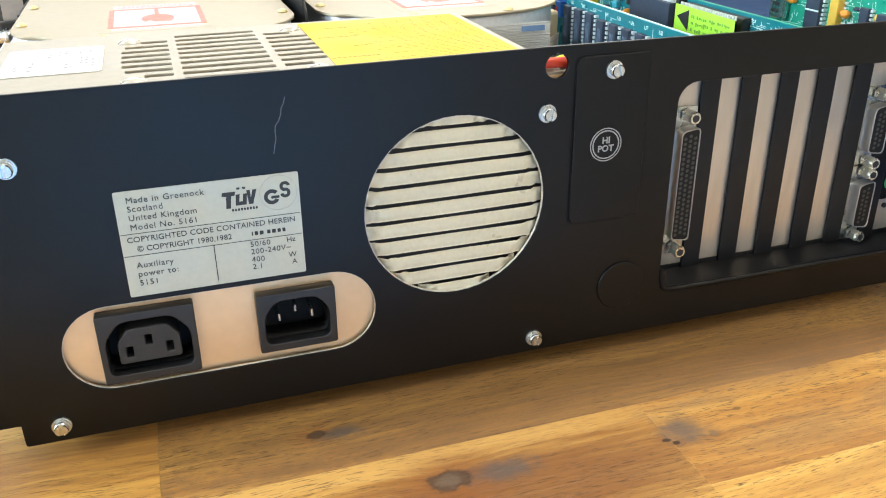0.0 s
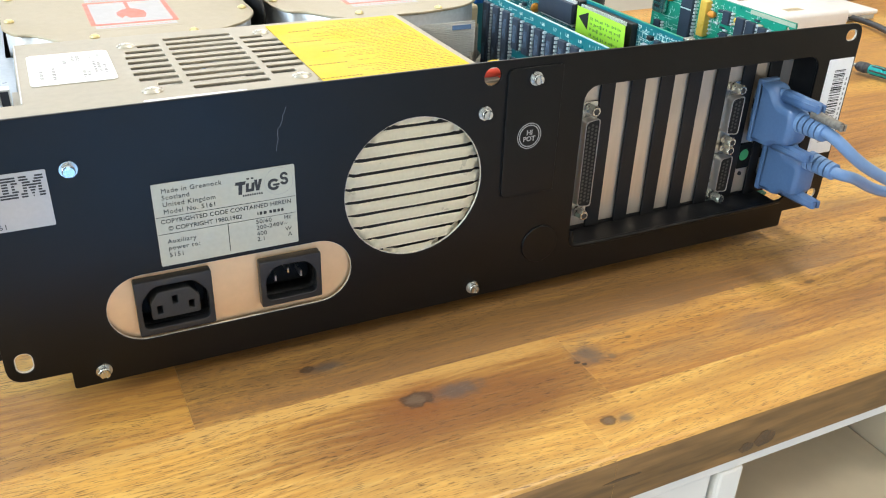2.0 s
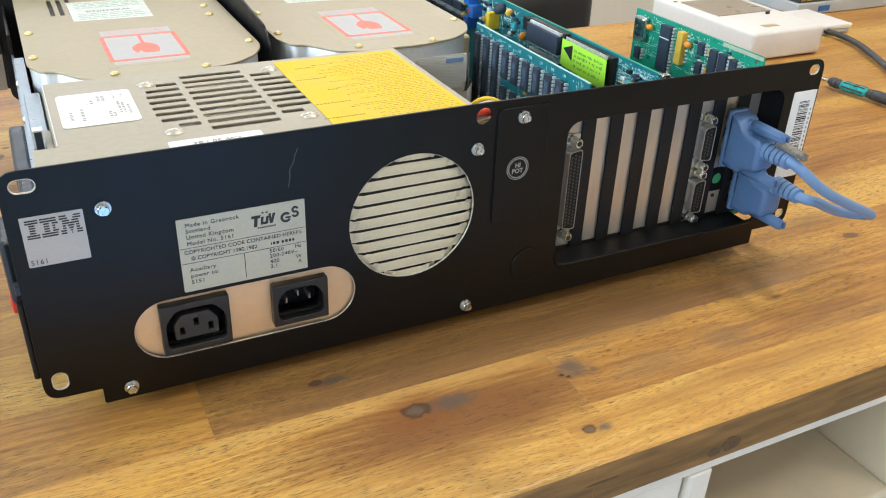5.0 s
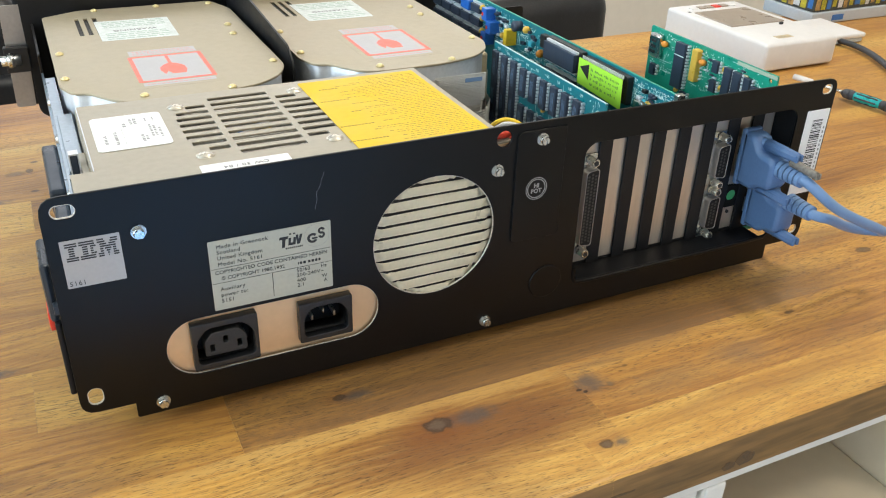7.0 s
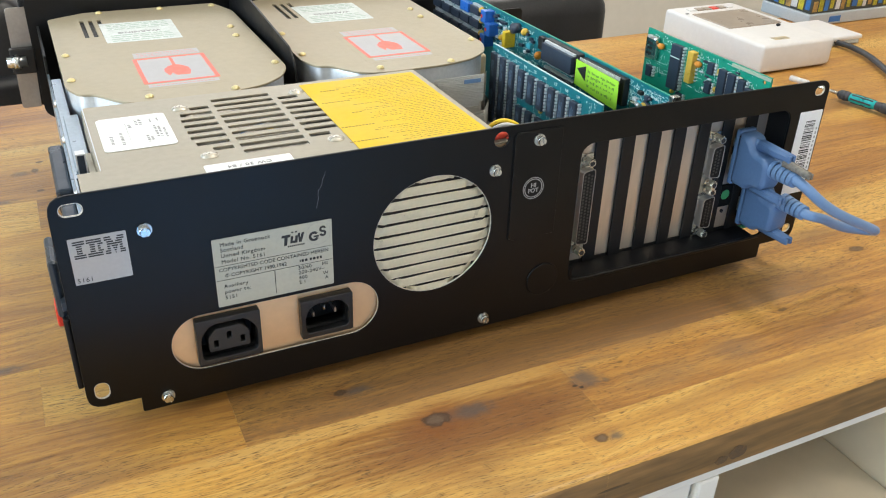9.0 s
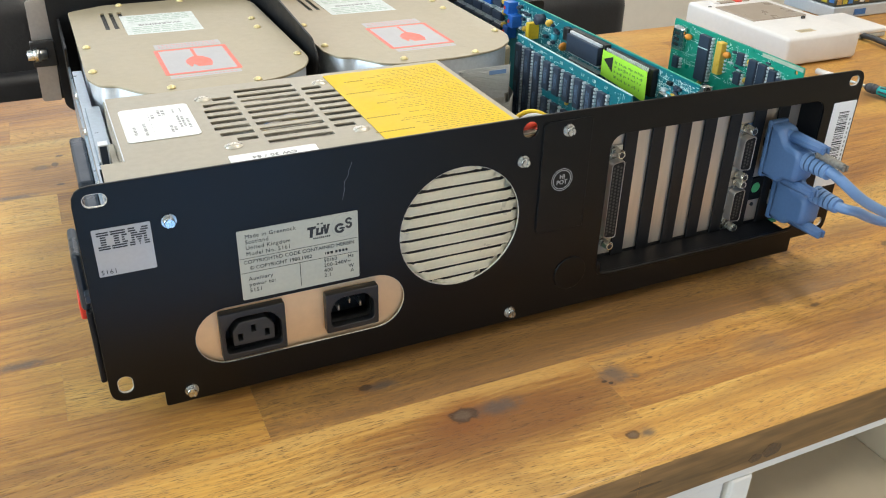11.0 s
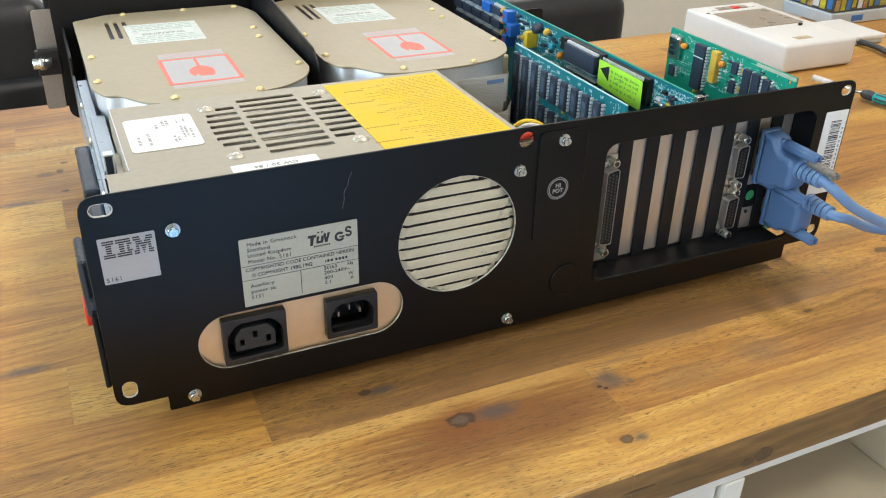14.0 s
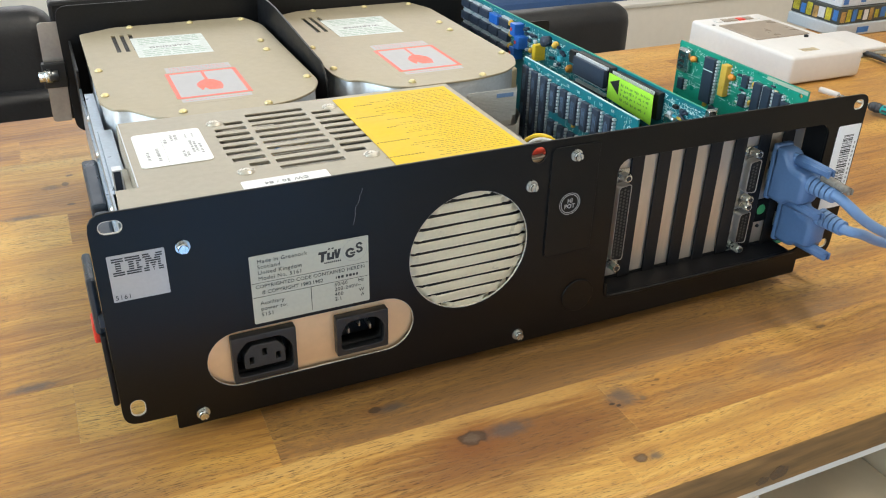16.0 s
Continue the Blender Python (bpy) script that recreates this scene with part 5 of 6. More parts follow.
def hard_drive(dx, dy, label):
    t = thing("hard_drive", (0.110 + dx, 0.270 + dy, 0.008), label, "hard drive", "hard drives in the chassis")
    sh = Matrix.Translation((dx, dy, 0))
    outline = soften(list(reversed(DRIVE)), [0.004, 0.004, 0.006, 0.008, 0.006, 0.010, 0.010, 0.010, 0.010, 0.006, 0.008, 0.004, 0.003])
    sl = [soften([(0.0600 + k * 0.0065, 0.3100), (0.0632 + k * 0.0065, 0.3100), (0.0632 + k * 0.0065, 0.3600), (0.0600 + k * 0.0065, 0.3600)], [0.001] * 4) for k in range(3)]
    cov = part("cover", plate([outline, *sl], 0.0016, 0.0003, sh @ flat(0.1265)), M["cover"], t)
    inner = [((x - 0.110) * 0.975 + 0.110, (y - 0.27) * 0.985 + 0.27) for x, y in outline]
    part("casting", plate([inner], 0.055, 0.0008, sh @ flat(0.1248)), M["cast"], t, "bright cast aluminium body")
    part("drive_base", boxed(0.040 + dx, 0.180 + dx, 0.165 + dy, 0.380 + dy, 0.0080, 0.0700, bev=0.002), M["cast"], t)
    # black sheet under the cover slots stands in for their shaded depth
    part("slot_backing", boxed(0.058 + dx, 0.078 + dx, 0.306 + dy, 0.364 + dy, 0.1244, 0.1249), M["ink"], cov)
    for i, (x, y) in enumerate([(0.0425, 0.2670), (0.0415, 0.2100), (0.0838, 0.1615), (0.1380, 0.1585), (0.1770, 0.2030), (0.1690, 0.3050), (0.1672, 0.2790), (0.1690, 0.3760), (0.1260, 0.3790), (0.0770, 0.3800)]):
        part("cover_screw", DOME_BRASS, M["brass"], cov, m=Matrix.Translation((x + dx, y + dy, 0.1270)) @ pose(0, 0, 0, 0, 0, i * 37) @ Matrix.Scale(0.82, 4))
    z = 0.12658
    wl = part("warning_label", plate([[(0.0735 + dx, 0.2900 + dy), (0.1285 + dx, 0.2880 + dy), (0.1290 + dx, 0.3440 + dy), (0.0730 + dx, 0.3460 + dy)]], 0.00006, 0, flat(z)), M["label_grey"], t, "white label with green and grey print")
    turn = pose(0.1000 + dx, 0.3170 + dy, z + 0.0001, 0, 0, 180)
    part("lettering", words("WARNING", 0.0062, turn, "CENTER", 1.1, 0.00008), M["grey_ink"], wl)
    rg = random.Random(3)
    for y in (0.2935, 0.2985, 0.3035, 0.3085, 0.3265, 0.3310, 0.3360, 0.3405):
        x = 0.0780
        while x < 0.1220:
            w = rg.uniform(0.003, 0.009)
            part("print_bar", boxed(x + dx, min(x + w, 0.1245) + dx, y - 0.0008 + dy, y + 0.0008 + dy, z, z + 0.0001), M["pale_ink"], wl)
            x += w + 0.0015
    fr = part("fragile_sticker", plate([rr(0.0800 + dx, 0.1390 + dx, 0.1740 + dy, 0.2610 + dy, 0.002, 2)], 0.00005, 0, flat(z)), M["cover"], t, "translucent sticker with red broken glass sign")
    part("sign_border", plate([rr(0.0845 + dx, 0.1345 + dx, 0.1860 + dy, 0.2430 + dy, 0.0006, 1), rr(0.0873 + dx, 0.1317 + dx, 0.1888 + dy, 0.2402 + dy, 0.0004, 1)], 0.0001, 0, flat(z + 0.0001)), M["red_ink"], fr)
    part("sign_ground", boxed(0.0860 + dx, 0.1330 + dx, 0.1875 + dy, 0.2415 + dy, z, z + 0.00005), M["film_clear"], fr)
    for y0, y1 in ((0.1785, 0.1848), (0.2452, 0.2572)):
        part("sign_ground", boxed(0.0865 + dx, 0.1325 + dx, y0 + dy, y1 + dy, z, z + 0.00003), M["film_clear"], fr)
    cx = 0.1100 + dx
    glass = [(cx - 0.0011, 0.2395 + dy), (cx - 0.0011, 0.2225 + dy), (cx - 0.0045, 0.2200 + dy), (cx - 0.0082, 0.2140 + dy), (cx - 0.0086, 0.2080 + dy), (cx - 0.0066, 0.1990 + dy), (cx - 0.0040, 0.2050 + dy), (cx - 0.0020, 0.1990 + dy), (cx + 0.0068, 0.1985 + dy), (cx + 0.0086, 0.2060 + dy), (cx + 0.0082, 0.2140 + dy), (cx + 0.0045, 0.2200 + dy), (cx + 0.0011, 0.2225 + dy), (cx + 0.0011, 0.2395 + dy)]
    part("broken_glass_sign", plate([glass], 0.0001, 0, flat(z + 0.0001)), M["red_ink"], fr)
    for y, h in ((0.1815, 0.0007), (0.2480, 0.0006), (0.2510, 0.0006), (0.2545, 0.0008)):
        x = 0.0890
        while x < 0.1290:
            w = rg.uniform(0.0008, 0.0022)
            part("print_bar", boxed(x + dx, x + w + dx, y - h + dy, y + h + dy, z, z + 0.0001), M["faded_red"], fr)
            x += w + 0.0010
    return t


hard_drive(0, 0, "hard drive with beige cover and fragile sticker, beside the partition")
hard_drive(0.1590, 0.004, "hard drive with beige cover and fragile sticker, beside the cards")

# ---- expansion cards ----


def on_card(x, y, z, turn=0):
    """Stands a component on a card's face that looks to -x. turn: 0 for length along z, 90 for length along y."""
    return Matrix.Translation((x, y, z)) @ pose(0, 0, 0, 0, -90, 0) @ pose(0, 0, 0, 0, 0, turn)


def board(t, x, y0, y1, z0, z1, mat, holes=(), edge="green_edge"):
    loop = [rr(y0, y1, z0, z1, 0.001, 1), *holes]
    b = part("board", plate(loop, 0.0016, 0, Matrix.Translation((x + 0.0016, 0, 0)) @ pose(0, 0, 0, 90, 0, 90)), mat, t)
    part("board_edge", boxed(x - 0.00002, x + 0.00162, y0, y1, z1 - 0.0001, z1 + 0.0003), M[edge], t)
    return b


def traces(t, x, y0, y1, z0, z1, count, seed, mat="silk", w=0.00022, parent=None):
    """Printed tracks and legends on a card, one sheet of small strokes."""
    rg = random.Random(seed)
    bm = bmesh.new()
    for _ in range(count):
        y, z = rg.uniform(y0, y1), rg.uniform(z0, z1)
        k = rg.random()
        if k < 0.35:
            l = rg.uniform(0.002, 0.008)
            box(bm, x - 0.00008, x, y, min(y1, y + l), z, z + w)
        elif k < 0.6:
            l = rg.uniform(0.002, 0.006)
            box(bm, x - 0.00008, x, y, y + w, z, min(z1, z + l))
        else:
            s = rg.uniform(0.0004, 0.0008)
            box(bm, x - 0.00008, x, y, y + s, z, z + s * 1.4)
    part("printed_legend", bm, M[mat], t)["kind"] = "stuff"


C14, C16, C8, C28, C40, C20 = chip_mesh(0.0185, 0.0063, 0.0042, 7), chip_mesh(0.0205, 0.0074, 0.0042, 8), chip_mesh(0.0090, 0.0062, 0.004, 4), chip_mesh(0.0350, 0.0115, 0.0048, 14), chip_mesh(0.0420, 0.0135, 0.0050, 20), chip_mesh(0.0232, 0.0074, 0.0042, 10)


def drop_cap(r=0.0022):
    bm = bmesh.new()
    bmesh.ops.create_uvsphere(bm, u_segments=12, v_segments=8, radius=r)
    bmesh.ops.transform(bm, verts=bm.verts, matrix=Matrix.Translation((0, 0, r)) @ Matrix.Diagonal((1, 0.72, 1.1, 1)))
    rod(bm, (0, 0, 0), (0, 0, 0.001), r * 0.4, n=6)
    smoothed(bm)
    me = bpy.data.meshes.new("capacitor")
    bm.to_mesh(me)
    bm.free()
    return me


def small_box(w, d, h, bev=0.0004):
    bm = boxed(-w / 2, w / 2, -d / 2, d / 2, 0, h, bev=bev, seg=1)
    me = bpy.data.meshes.new("small_box")
    bm.to_mesh(me)
    bm.free()
    return me


CAP_ORANGE, CAP_OCHRE, CHUNK = drop_cap(0.0030), drop_cap(0.0027), small_box(0.0034, 0.0024, 0.0026)
CAP_ORANGE.materials.append(M["orange"])
CAP_OCHRE.materials.append(M["ochre"])
CHUNK.materials.append(M["ochre"])


def chip_print(parent, x, y, z, l, turn90=False, seed=0):
    """Faint maker's print on a chip's back, as plain bars."""
    rg = random.Random(seed)
    for k in (-0.0016, -0.0002, 0.0011):
        a = l * rg.uniform(0.25, 0.34)
        if turn90:
            part("print_bar", boxed(x - 0.00005, x, y - a, y + a, z + k, z + k + 0.0006), M["grey_ink"], parent)
        else:
            part("print_bar", boxed(x - 0.00005, x, y + k, y + k + 0.0006, z - a, z + a), M["chip_ink"], parent)


# the short teal card with rows of logic chips
C1 = thing("expansion_card", (0.344, 0.11, 0.018), "short teal circuit card crowded with logic chips", "expansion card", "cards in the slots")
X = 0.3440
board(C1, X, 0.0380, 0.1850, 0.0250, 0.1290, M["pcb_teal"], edge="cyan_edge")
for i in range(9):
    y = 0.1768 - i * 0.0139
    for j, z in enumerate((0.1125, 0.0895, 0.0660, 0.043)):
        if j == 1 and i > 2:
            z -= 0.004
        part("chip", C20 if i < 3 else C16, M["chip"], C1, m=on_card(X, y, z))
        if j < 2:
            chip_print(C1, X - 0.00425, y, z, 0.02, seed=i)
for y, z in ((0.1630, 0.1130), (0.1090, 0.1010), (0.068, 0.094)):
    part("capacitor", CHUNK, M["ochre"], C1, m=on_card(X, y - 0.001, z))
for i in range(9):
    part("lettering", words("U%d" % (i + 1), 0.0030, Matrix.Translation((X - 0.0001, 0.1765 - i * 0.0139, 0.1246)) @ pose(0, 0, 0, 90, 0, -90), "CENTER"), M["silk"], C1)
part("printed_mark", plate([arc(0.0455, 0.1195, 0.0022, 0.0026, 0, 359, 24)], 0.0001, 0, Matrix.Translation((X - 0.00005, 0, 0)) @ pose(0, 0, 0, 90, 0, -90) @ Matrix.Diagonal((-1, 1, 1, 1))), M["silk"], C1)
traces(C1, X, 0.0400, 0.0520, 0.1060, 0.1270, 16, 2)
traces(C1, X, 0.0540, 0.1830, 0.0760, 0.1280, 150, 3)

# the long green card
C2 = thing("expansion_card", (0.389, 0.2, 0.018), "long green circuit card with large chips and a paper note", "expansion card", "cards in the slots")
X = 0.3890
board(C2, X, 0.0225, 0.3850, 0.0250, 0.1330, M["pcb_teal"])
part("end_tab", boxed(X - 0.002, X + 0.004, 0.0222, 0.0265, 0.100, 0.1345, bev=0.0006), M["steel"], C2)
part("board_screw", DOME, M["steel"], C2, m=on_card(X, 0.0265, 0.1270))
part("chip", C40, M["chip"], C2, m=Matrix.Translation((-0.005, 0, 0)) @ on_card(X, 0.1500, 0.1235, 90))
part("chip_socket", boxed(X - 0.0055, X, 0.1265, 0.1740, 0.1135, 0.1325, bev=0.0006), M["plastic"], C2)
part("chip", C40, M["chip"], C2, m=on_card(X, 0.1560, 0.1010, 90))
part("chip", C40, M["chip"], C2, m=Matrix.Translation((-0.004, 0, 0)) @ on_card(X, 0.0960, 0.1215, 90))
part("chip_socket", boxed(X - 0.0050, X, 0.0700, 0.1230, 0.1120, 0.1315, bev=0.0006), M["plastic"], C2)
part("pin_header", boxed(X - 0.0080, X, 0.0560, 0.1270, 0.0920, 0.1010, bev=0.0006), M["plastic"], C2)
for i in range(24):
    part("pin", boxed(X - 0.0068, X - 0.0060, 0.0735 + i * 0.0021, 0.0744 + i * 0.0021, 0.1298, 0.1320), M["tin"], C2)
note = part("paper_note", plate([[(0.0680, 0.1100), (0.1215, 0.1130), (0.1215, 0.1315), (0.0690, 0.1310)]], 0.0003, 0, Matrix.Translation((X - 0.0103, 0, 0)) @ pose(0, 0, 0, 90, 0, 90)), M["note"], C2, "bright green handwritten paper note")
XN = X - 0.01085
part("arrow_mark", plate([[(0.1190, 0.1255), (0.1080, 0.1300), (0.1080, 0.1190)]], 0.0001, 0, Matrix.Translation((XN, 0, 0)) @ pose(0, 0, 0, 90, 0, 90)), M["ink"], note)
rg = random.Random(12)
for z in (0.1272, 0.1238, 0.1203, 0.1165):
    y = 0.1055
    while y > 0.0725:
        w, k = rg.uniform(0.0004, 0.0016), rg.uniform(0.0004, 0.0013)
        part("pen_stroke", boxed(XN, XN + 0.0001, y - w, y, z - k, z + rg.uniform(0.0002, 0.0012)), M["note_ink"], note)
        y -= w + rg.choice((0.0005, 0.0007, 0.0009, 0.0024))
# parts along the long card
BLUE_BOX, YEL_BOX, RELAY = small_box(0.0105, 0.0085, 0.0095), small_box(0.0135, 0.0050, 0.0100), chip_mesh(0.0165, 0.0068, 0.0052, 8)
BLUE_BOX.materials.append(M["blue"])
YEL_BOX.materials.append(M["w_yellow"])
for y, z in ((0.2700, 0.1255), (0.2620, 0.1160), (0.2700, 0.1050)):
    part("trimmer", BLUE_BOX, M["blue"], C2, m=on_card(X, y, z))
    part("trimmer_screw", rod(bmesh.new(), (X - 0.0098, y + 0.002, z), (X - 0.0094, y + 0.002, z), 0.0016, n=10), M["red"], C2)
part("film_capacitor", YEL_BOX, M["w_yellow"], C2, m=on_card(X, 0.2310, 0.1160))
for i in range(5):
    for j in range(3):
        if (i, j) == (1, 0):
            bb = boxed(X - 0.0062, X, 0.3050, 0.3210, 0.1200, 0.1285, bev=0.0005, seg=1)
            part("resistor_pack", bb, M["blue"], C2)
        else:
            part("memory_chip", RELAY, M["chip"], C2, m=on_card(X, 0.2950 + i * 0.0195, 0.1245 - j * 0.0115, 90))
for k, (y, z) in enumerate(((0.2850, 0.1270), (0.2835, 0.1180), (0.2845, 0.1070), (0.2470, 0.1130), (0.2410, 0.1110))):
    part("capacitor", CAP_OCHRE, M["ochre"], C2, m=on_card(X, y, z))
for y, z in ((0.2090, 0.1275), (0.1850, 0.1150)):
    part("capacitor", CAP_ORANGE if z < 0.12 else CAP_OCHRE, M["orange"], C2, m=on_card(X, y, z) @ Matrix.Scale(1.15, 4))
part("electrolytic", smoothed(rod(bmesh.new(), (X - 0.007, 0.2230, 0.1270), (X, 0.2230, 0.1270), 0.0042, n=16)), M["chip"], C2)
part("regulator", boxed(X - 0.0048, X, 0.1770, 0.1850, 0.1210, 0.1310, bev=0.0005), M["plastic"], C2)
part("choke", boxed(X - 0.004, X, 0.1985, 0.2040, 0.1160, 0.1205, bev=0.001), M["cyan"], C2)
for i in range(34):
    y, z = rg.uniform(0.184, 0.262), rg.uniform(0.100, 0.128)
    part("transistor", boxed(X - 0.0026, X, y, y + 0.0038, z, z + 0.0022, bev=0.0003, seg=1), M["chip"] if i % 3 else M["tin"], C2)
part("crystal_can", boxed(X - 0.0055, X, 0.0520, 0.0620, 0.1140, 0.1200, bev=0.0012), M["steel"], C2, "small silver crystal can")
for i in range(9):
    y, z = rg.uniform(0.026, 0.052), rg.uniform(0.110, 0.126)
    part("resistor", smoothed(rod(bmesh.new(), (X - 0.0016, y, z), (X - 0.0016, y + 0.0055, z + rg.uniform(-0.003, 0.003)), 0.0011, n=8)), M[("ochre", "chip", "cyan")[i % 3]], C2)
for i in range(16):
    y, z = rg.uniform(0.026, 0.062), rg.uniform(0.104, 0.128)
    part("transistor", boxed(X - 0.0030, X, y, y + 0.0040, z, z + 0.0026, bev=0.0003, seg=1), M[("plastic", "chip", "tin", "cyan")[i % 4]], C2)
traces(C2, X, 0.0240, 0.0700, 0.1060, 0.1310, 360, 5)
traces(C2, X, 0.1250, 0.2600, 0.1020, 0.1290, 560, 6)
traces(C2, X, 0.2400, 0.3500, 0.1000, 0.1310, 200, 7)

# the short green card
C3 = thing("expansion_card", (0.479, 0.10, 0.018), "short green circuit card with crystal can and chips", "expansion card", "cards in the slots")
X = 0.4790
board(C3, X, 0.0310, 0.1690, 0.0250, 0.1330, M["pcb"], [ring(0.0370, 0.1285, 0.0016, 14)])
part("bare_edge", boxed(X - 0.0003, X, 0.0310, 0.0700, 0.1305, 0.1330), M["board_edge"], C3)
part("crystal_can", boxed(X - 0.0058, X, 0.1510, 0.1640, 0.1110, 0.1300, bev=0.0022, seg=3), M["steel"], C3, "silver crystal can")
for k in range(3):
    part("print_bar", boxed(X - 0.00586, X - 0.0058, 0.1545, 0.1605, 0.1150 + k * 0.0042, 0.1172 + k * 0.0042), M["ink"], C3)
part("chip", C28, M["chip"], C3, m=on_card(X, 0.1270, 0.1130))
part("paint_stripe", boxed(X - 0.00485, X - 0.0048, 0.1213, 0.1327, 0.1205, 0.1214), M["silk"], C3)
part("resistor_network", boxed(X - 0.0056, X, 0.1060, 0.1125, 0.1060, 0.1305, bev=0.0008), M["ochre"], C3, "ochre resistor network")
for i in range(8):
    part("pin", boxed(X - 0.0012, X, 0.1042, 0.1060, 0.1080 + i * 0.0028, 0.1090 + i * 0.0028), M["tin"], C3)
for y, z in ((0.1470, 0.1240), (0.1020, 0.1225)):
    part("capacitor", CAP_ORANGE, M["orange"], C3, m=on_card(X, y, z) @ pose(0, 0, 0, 0, 0, 60))
for y, z in ((0.0790, 0.1240), (0.0800, 0.1100), (0.1270, 0.0935)):
    part("capacitor", CAP_OCHRE, M["ochre"], C3, m=on_card(X, y, z) @ Matrix.Scale(0.8, 4))
for y, z in ((0.0880, 0.1235), (0.0880, 0.1090), (0.1580, 0.1010), (0.1180, 0.0900)):
    part("chip", C8, M["chip"], C3, m=on_card(X, y, z))
part("chip", C16, M["chip"], C3, m=on_card(X, 0.0650, 0.1160))
part("chip", C20, M["chip"], C3, m=on_card(X, 0.0745, 0.1150))
part("chip", C14, M["chip"], C3, m=on_card(X, 0.0545, 0.1160))
part("chip", C14, M["chip"], C3, m=on_card(X, 0.0470, 0.1120))
for i in range(26):
    y, z = rg.uniform(0.040, 0.100), rg.uniform(0.102, 0.128)
    part("resistor", smoothed(rod(bmesh.new(), (X - 0.0012, y, z), (X - 0.0012, y + 0.0038, z), 0.0008, n=8)), M[("tan", "chip", "tin")[i % 3]], C3)
traces(C3, X, 0.0400, 0.1660, 0.1000, 0.1310, 420, 9)

# ---- ribbon cables and wires ----


def ribbon(name, path, z0, z1, z2, label, wires=20, mat="ribbon"):
    """A ribbon cable that stands on edge along the path, its strands as ribs."""
    t = thing(name, (*path[0], z0), label, "ribbon cable", "ribbon cables between drives and cards")
    bm = bmesh.new()
    rows_ = []
    n = wires * 2
    for k, (x, y) in enumerate(path):
        a, b = Vector(path[max(0, k - 1)]), Vector(path[min(len(path) - 1, k + 1)])
        nrm = (b - a).normalized()
        nrm = Vector((nrm.y, -nrm.x))
        rows_.append([bm.verts.new((x + nrm.x * 0.0003 * (i % 2), y + nrm.y * 0.0003 * (i % 2), z0 + (z1 + (z2 - z1) * k / (len(path) - 1) - z0) * i / n)) for i in range(n + 1)])
    for r0, r1 in zip(rows_, rows_[1:]):
        for i in range(n):
            bm.faces.new((r0[i], r1[i], r1[i + 1], r0[i + 1]))
    bmesh.ops.solidify(bm, geom=bm.faces[:], thickness=0.0006)
    part("flat_cable", bm, M[mat], t)
    return t


ribbon("ribbon_cable", [(0.2620, 0.1480), (0.2800, 0.1480), (0.3000, 0.1510), (0.3200, 0.1580), (0.3420, 0.1900)], 0.0600, 0.1200, 0.1060, "grey ribbon cable standing on edge behind the power supply", 26)
FOLD = ribbon("ribbon_cable", [(0.3030, 0.1270), (0.2900, 0.1268), (0.2740, 0.1268), (0.2705, 0.1275), (0.2690, 0.1295), (0.2690, 0.1315), (0.2705, 0.1335), (0.2740, 0.1342), (0.2900, 0.1342), (0.3100, 0.1345)], 0.1040, 0.1245, 0.1245, "grey ribbon cable folded double beside the yellow label", 16, "fold")
part("edge_strand", boxed(0.2900, 0.3030, 0.1263, 0.1267, 0.1215, 0.1243), M["cable"], FOLD, "bluish strip at the end of the fold")
ribbon("ribbon_cable", [(0.2600, 0.1080), (0.2760, 0.1110), (0.2900, 0.1160), (0.3100, 0.1320), (0.3300, 0.1620), (0.3410, 0.1880)], 0.0400, 0.1130, 0.0880, "grey ribbon cable beside the teal card", 30)
part("connector_block", boxed(0.3300, 0.3420, 0.1900, 0.2300, 0.0900, 0.1190, bev=0.002), M["tan"], None)
tagged(bpy.data.objects["connector_block"], "tan plastic connector block beside a drive", "connector")
for k, (mat, dz) in enumerate((("w_yellow", 0.0), ("w_purple", -0.0035), ("w_white", -0.0015), ("w_yellow", -0.005), ("w_red", -0.0065), ("w_red", -0.009))):
    w = thing("power_wire", (0.262, 0.03, 0.1), {"w_yellow": "yellow", "w_purple": "purple", "w_white": "white", "w_red": "red"}[mat] + " insulated power wire arching behind the panel", "wire", "power wires beside the supply")
    o = k * 0.0016
    part("insulation", tube([(0.2575, 0.0520 - o, 0.0800), (0.2590, 0.0500 - o, 0.1100 + dz), (0.2680, 0.0460 - o, 0.1275 + dz), (0.2800, 0.0420 - o, 0.1270 + dz), (0.2900, 0.0380 - o, 0.1200 + dz), (0.2960, 0.0340 - o, 0.0800), (0.2970, 0.0340 - o, 0.0300)], 0.0013), M[mat], w)

# ---- things on the far part of the table ----
REC = thing("cassette_recorder", (0.855, 0.44, 0.0), "white cassette recorder with brown lid, on the table", "cassette recorder")
body = boxed(0.8000, 0.9150, 0.3480, 0.5340, 0.0015, 0.0355, bev=0.0045, seg=3)
part("case", smoothed(body), M["white_plastic"], REC)
part("deck_lid", boxed(0.8130, 0.9000, 0.4230, 0.4950, 0.0340, 0.0368, bev=0.0012), M["brown_lid"], REC, "smoky brown cassette lid")
part("lid_tab", boxed(0.8820, 0.8870, 0.4120, 0.4155, 0.0350, 0.0385, bev=0.0008), M["plastic"], REC)
part("name_plate", boxed(0.8330, 0.8570, 0.3640, 0.3740, 0.0352, 0.0358), M["gold"], REC)
for i in range(6):
    part("key", boxed(0.8220 + i * 0.0125, 0.8330 + i * 0.0125, 0.5080, 0.5180, 0.0345, 0.0372, bev=0.0008), M["red"] if i == 3 else M["brown_lid"] if i in (1, 2, 4) else M["white_plastic"], REC)
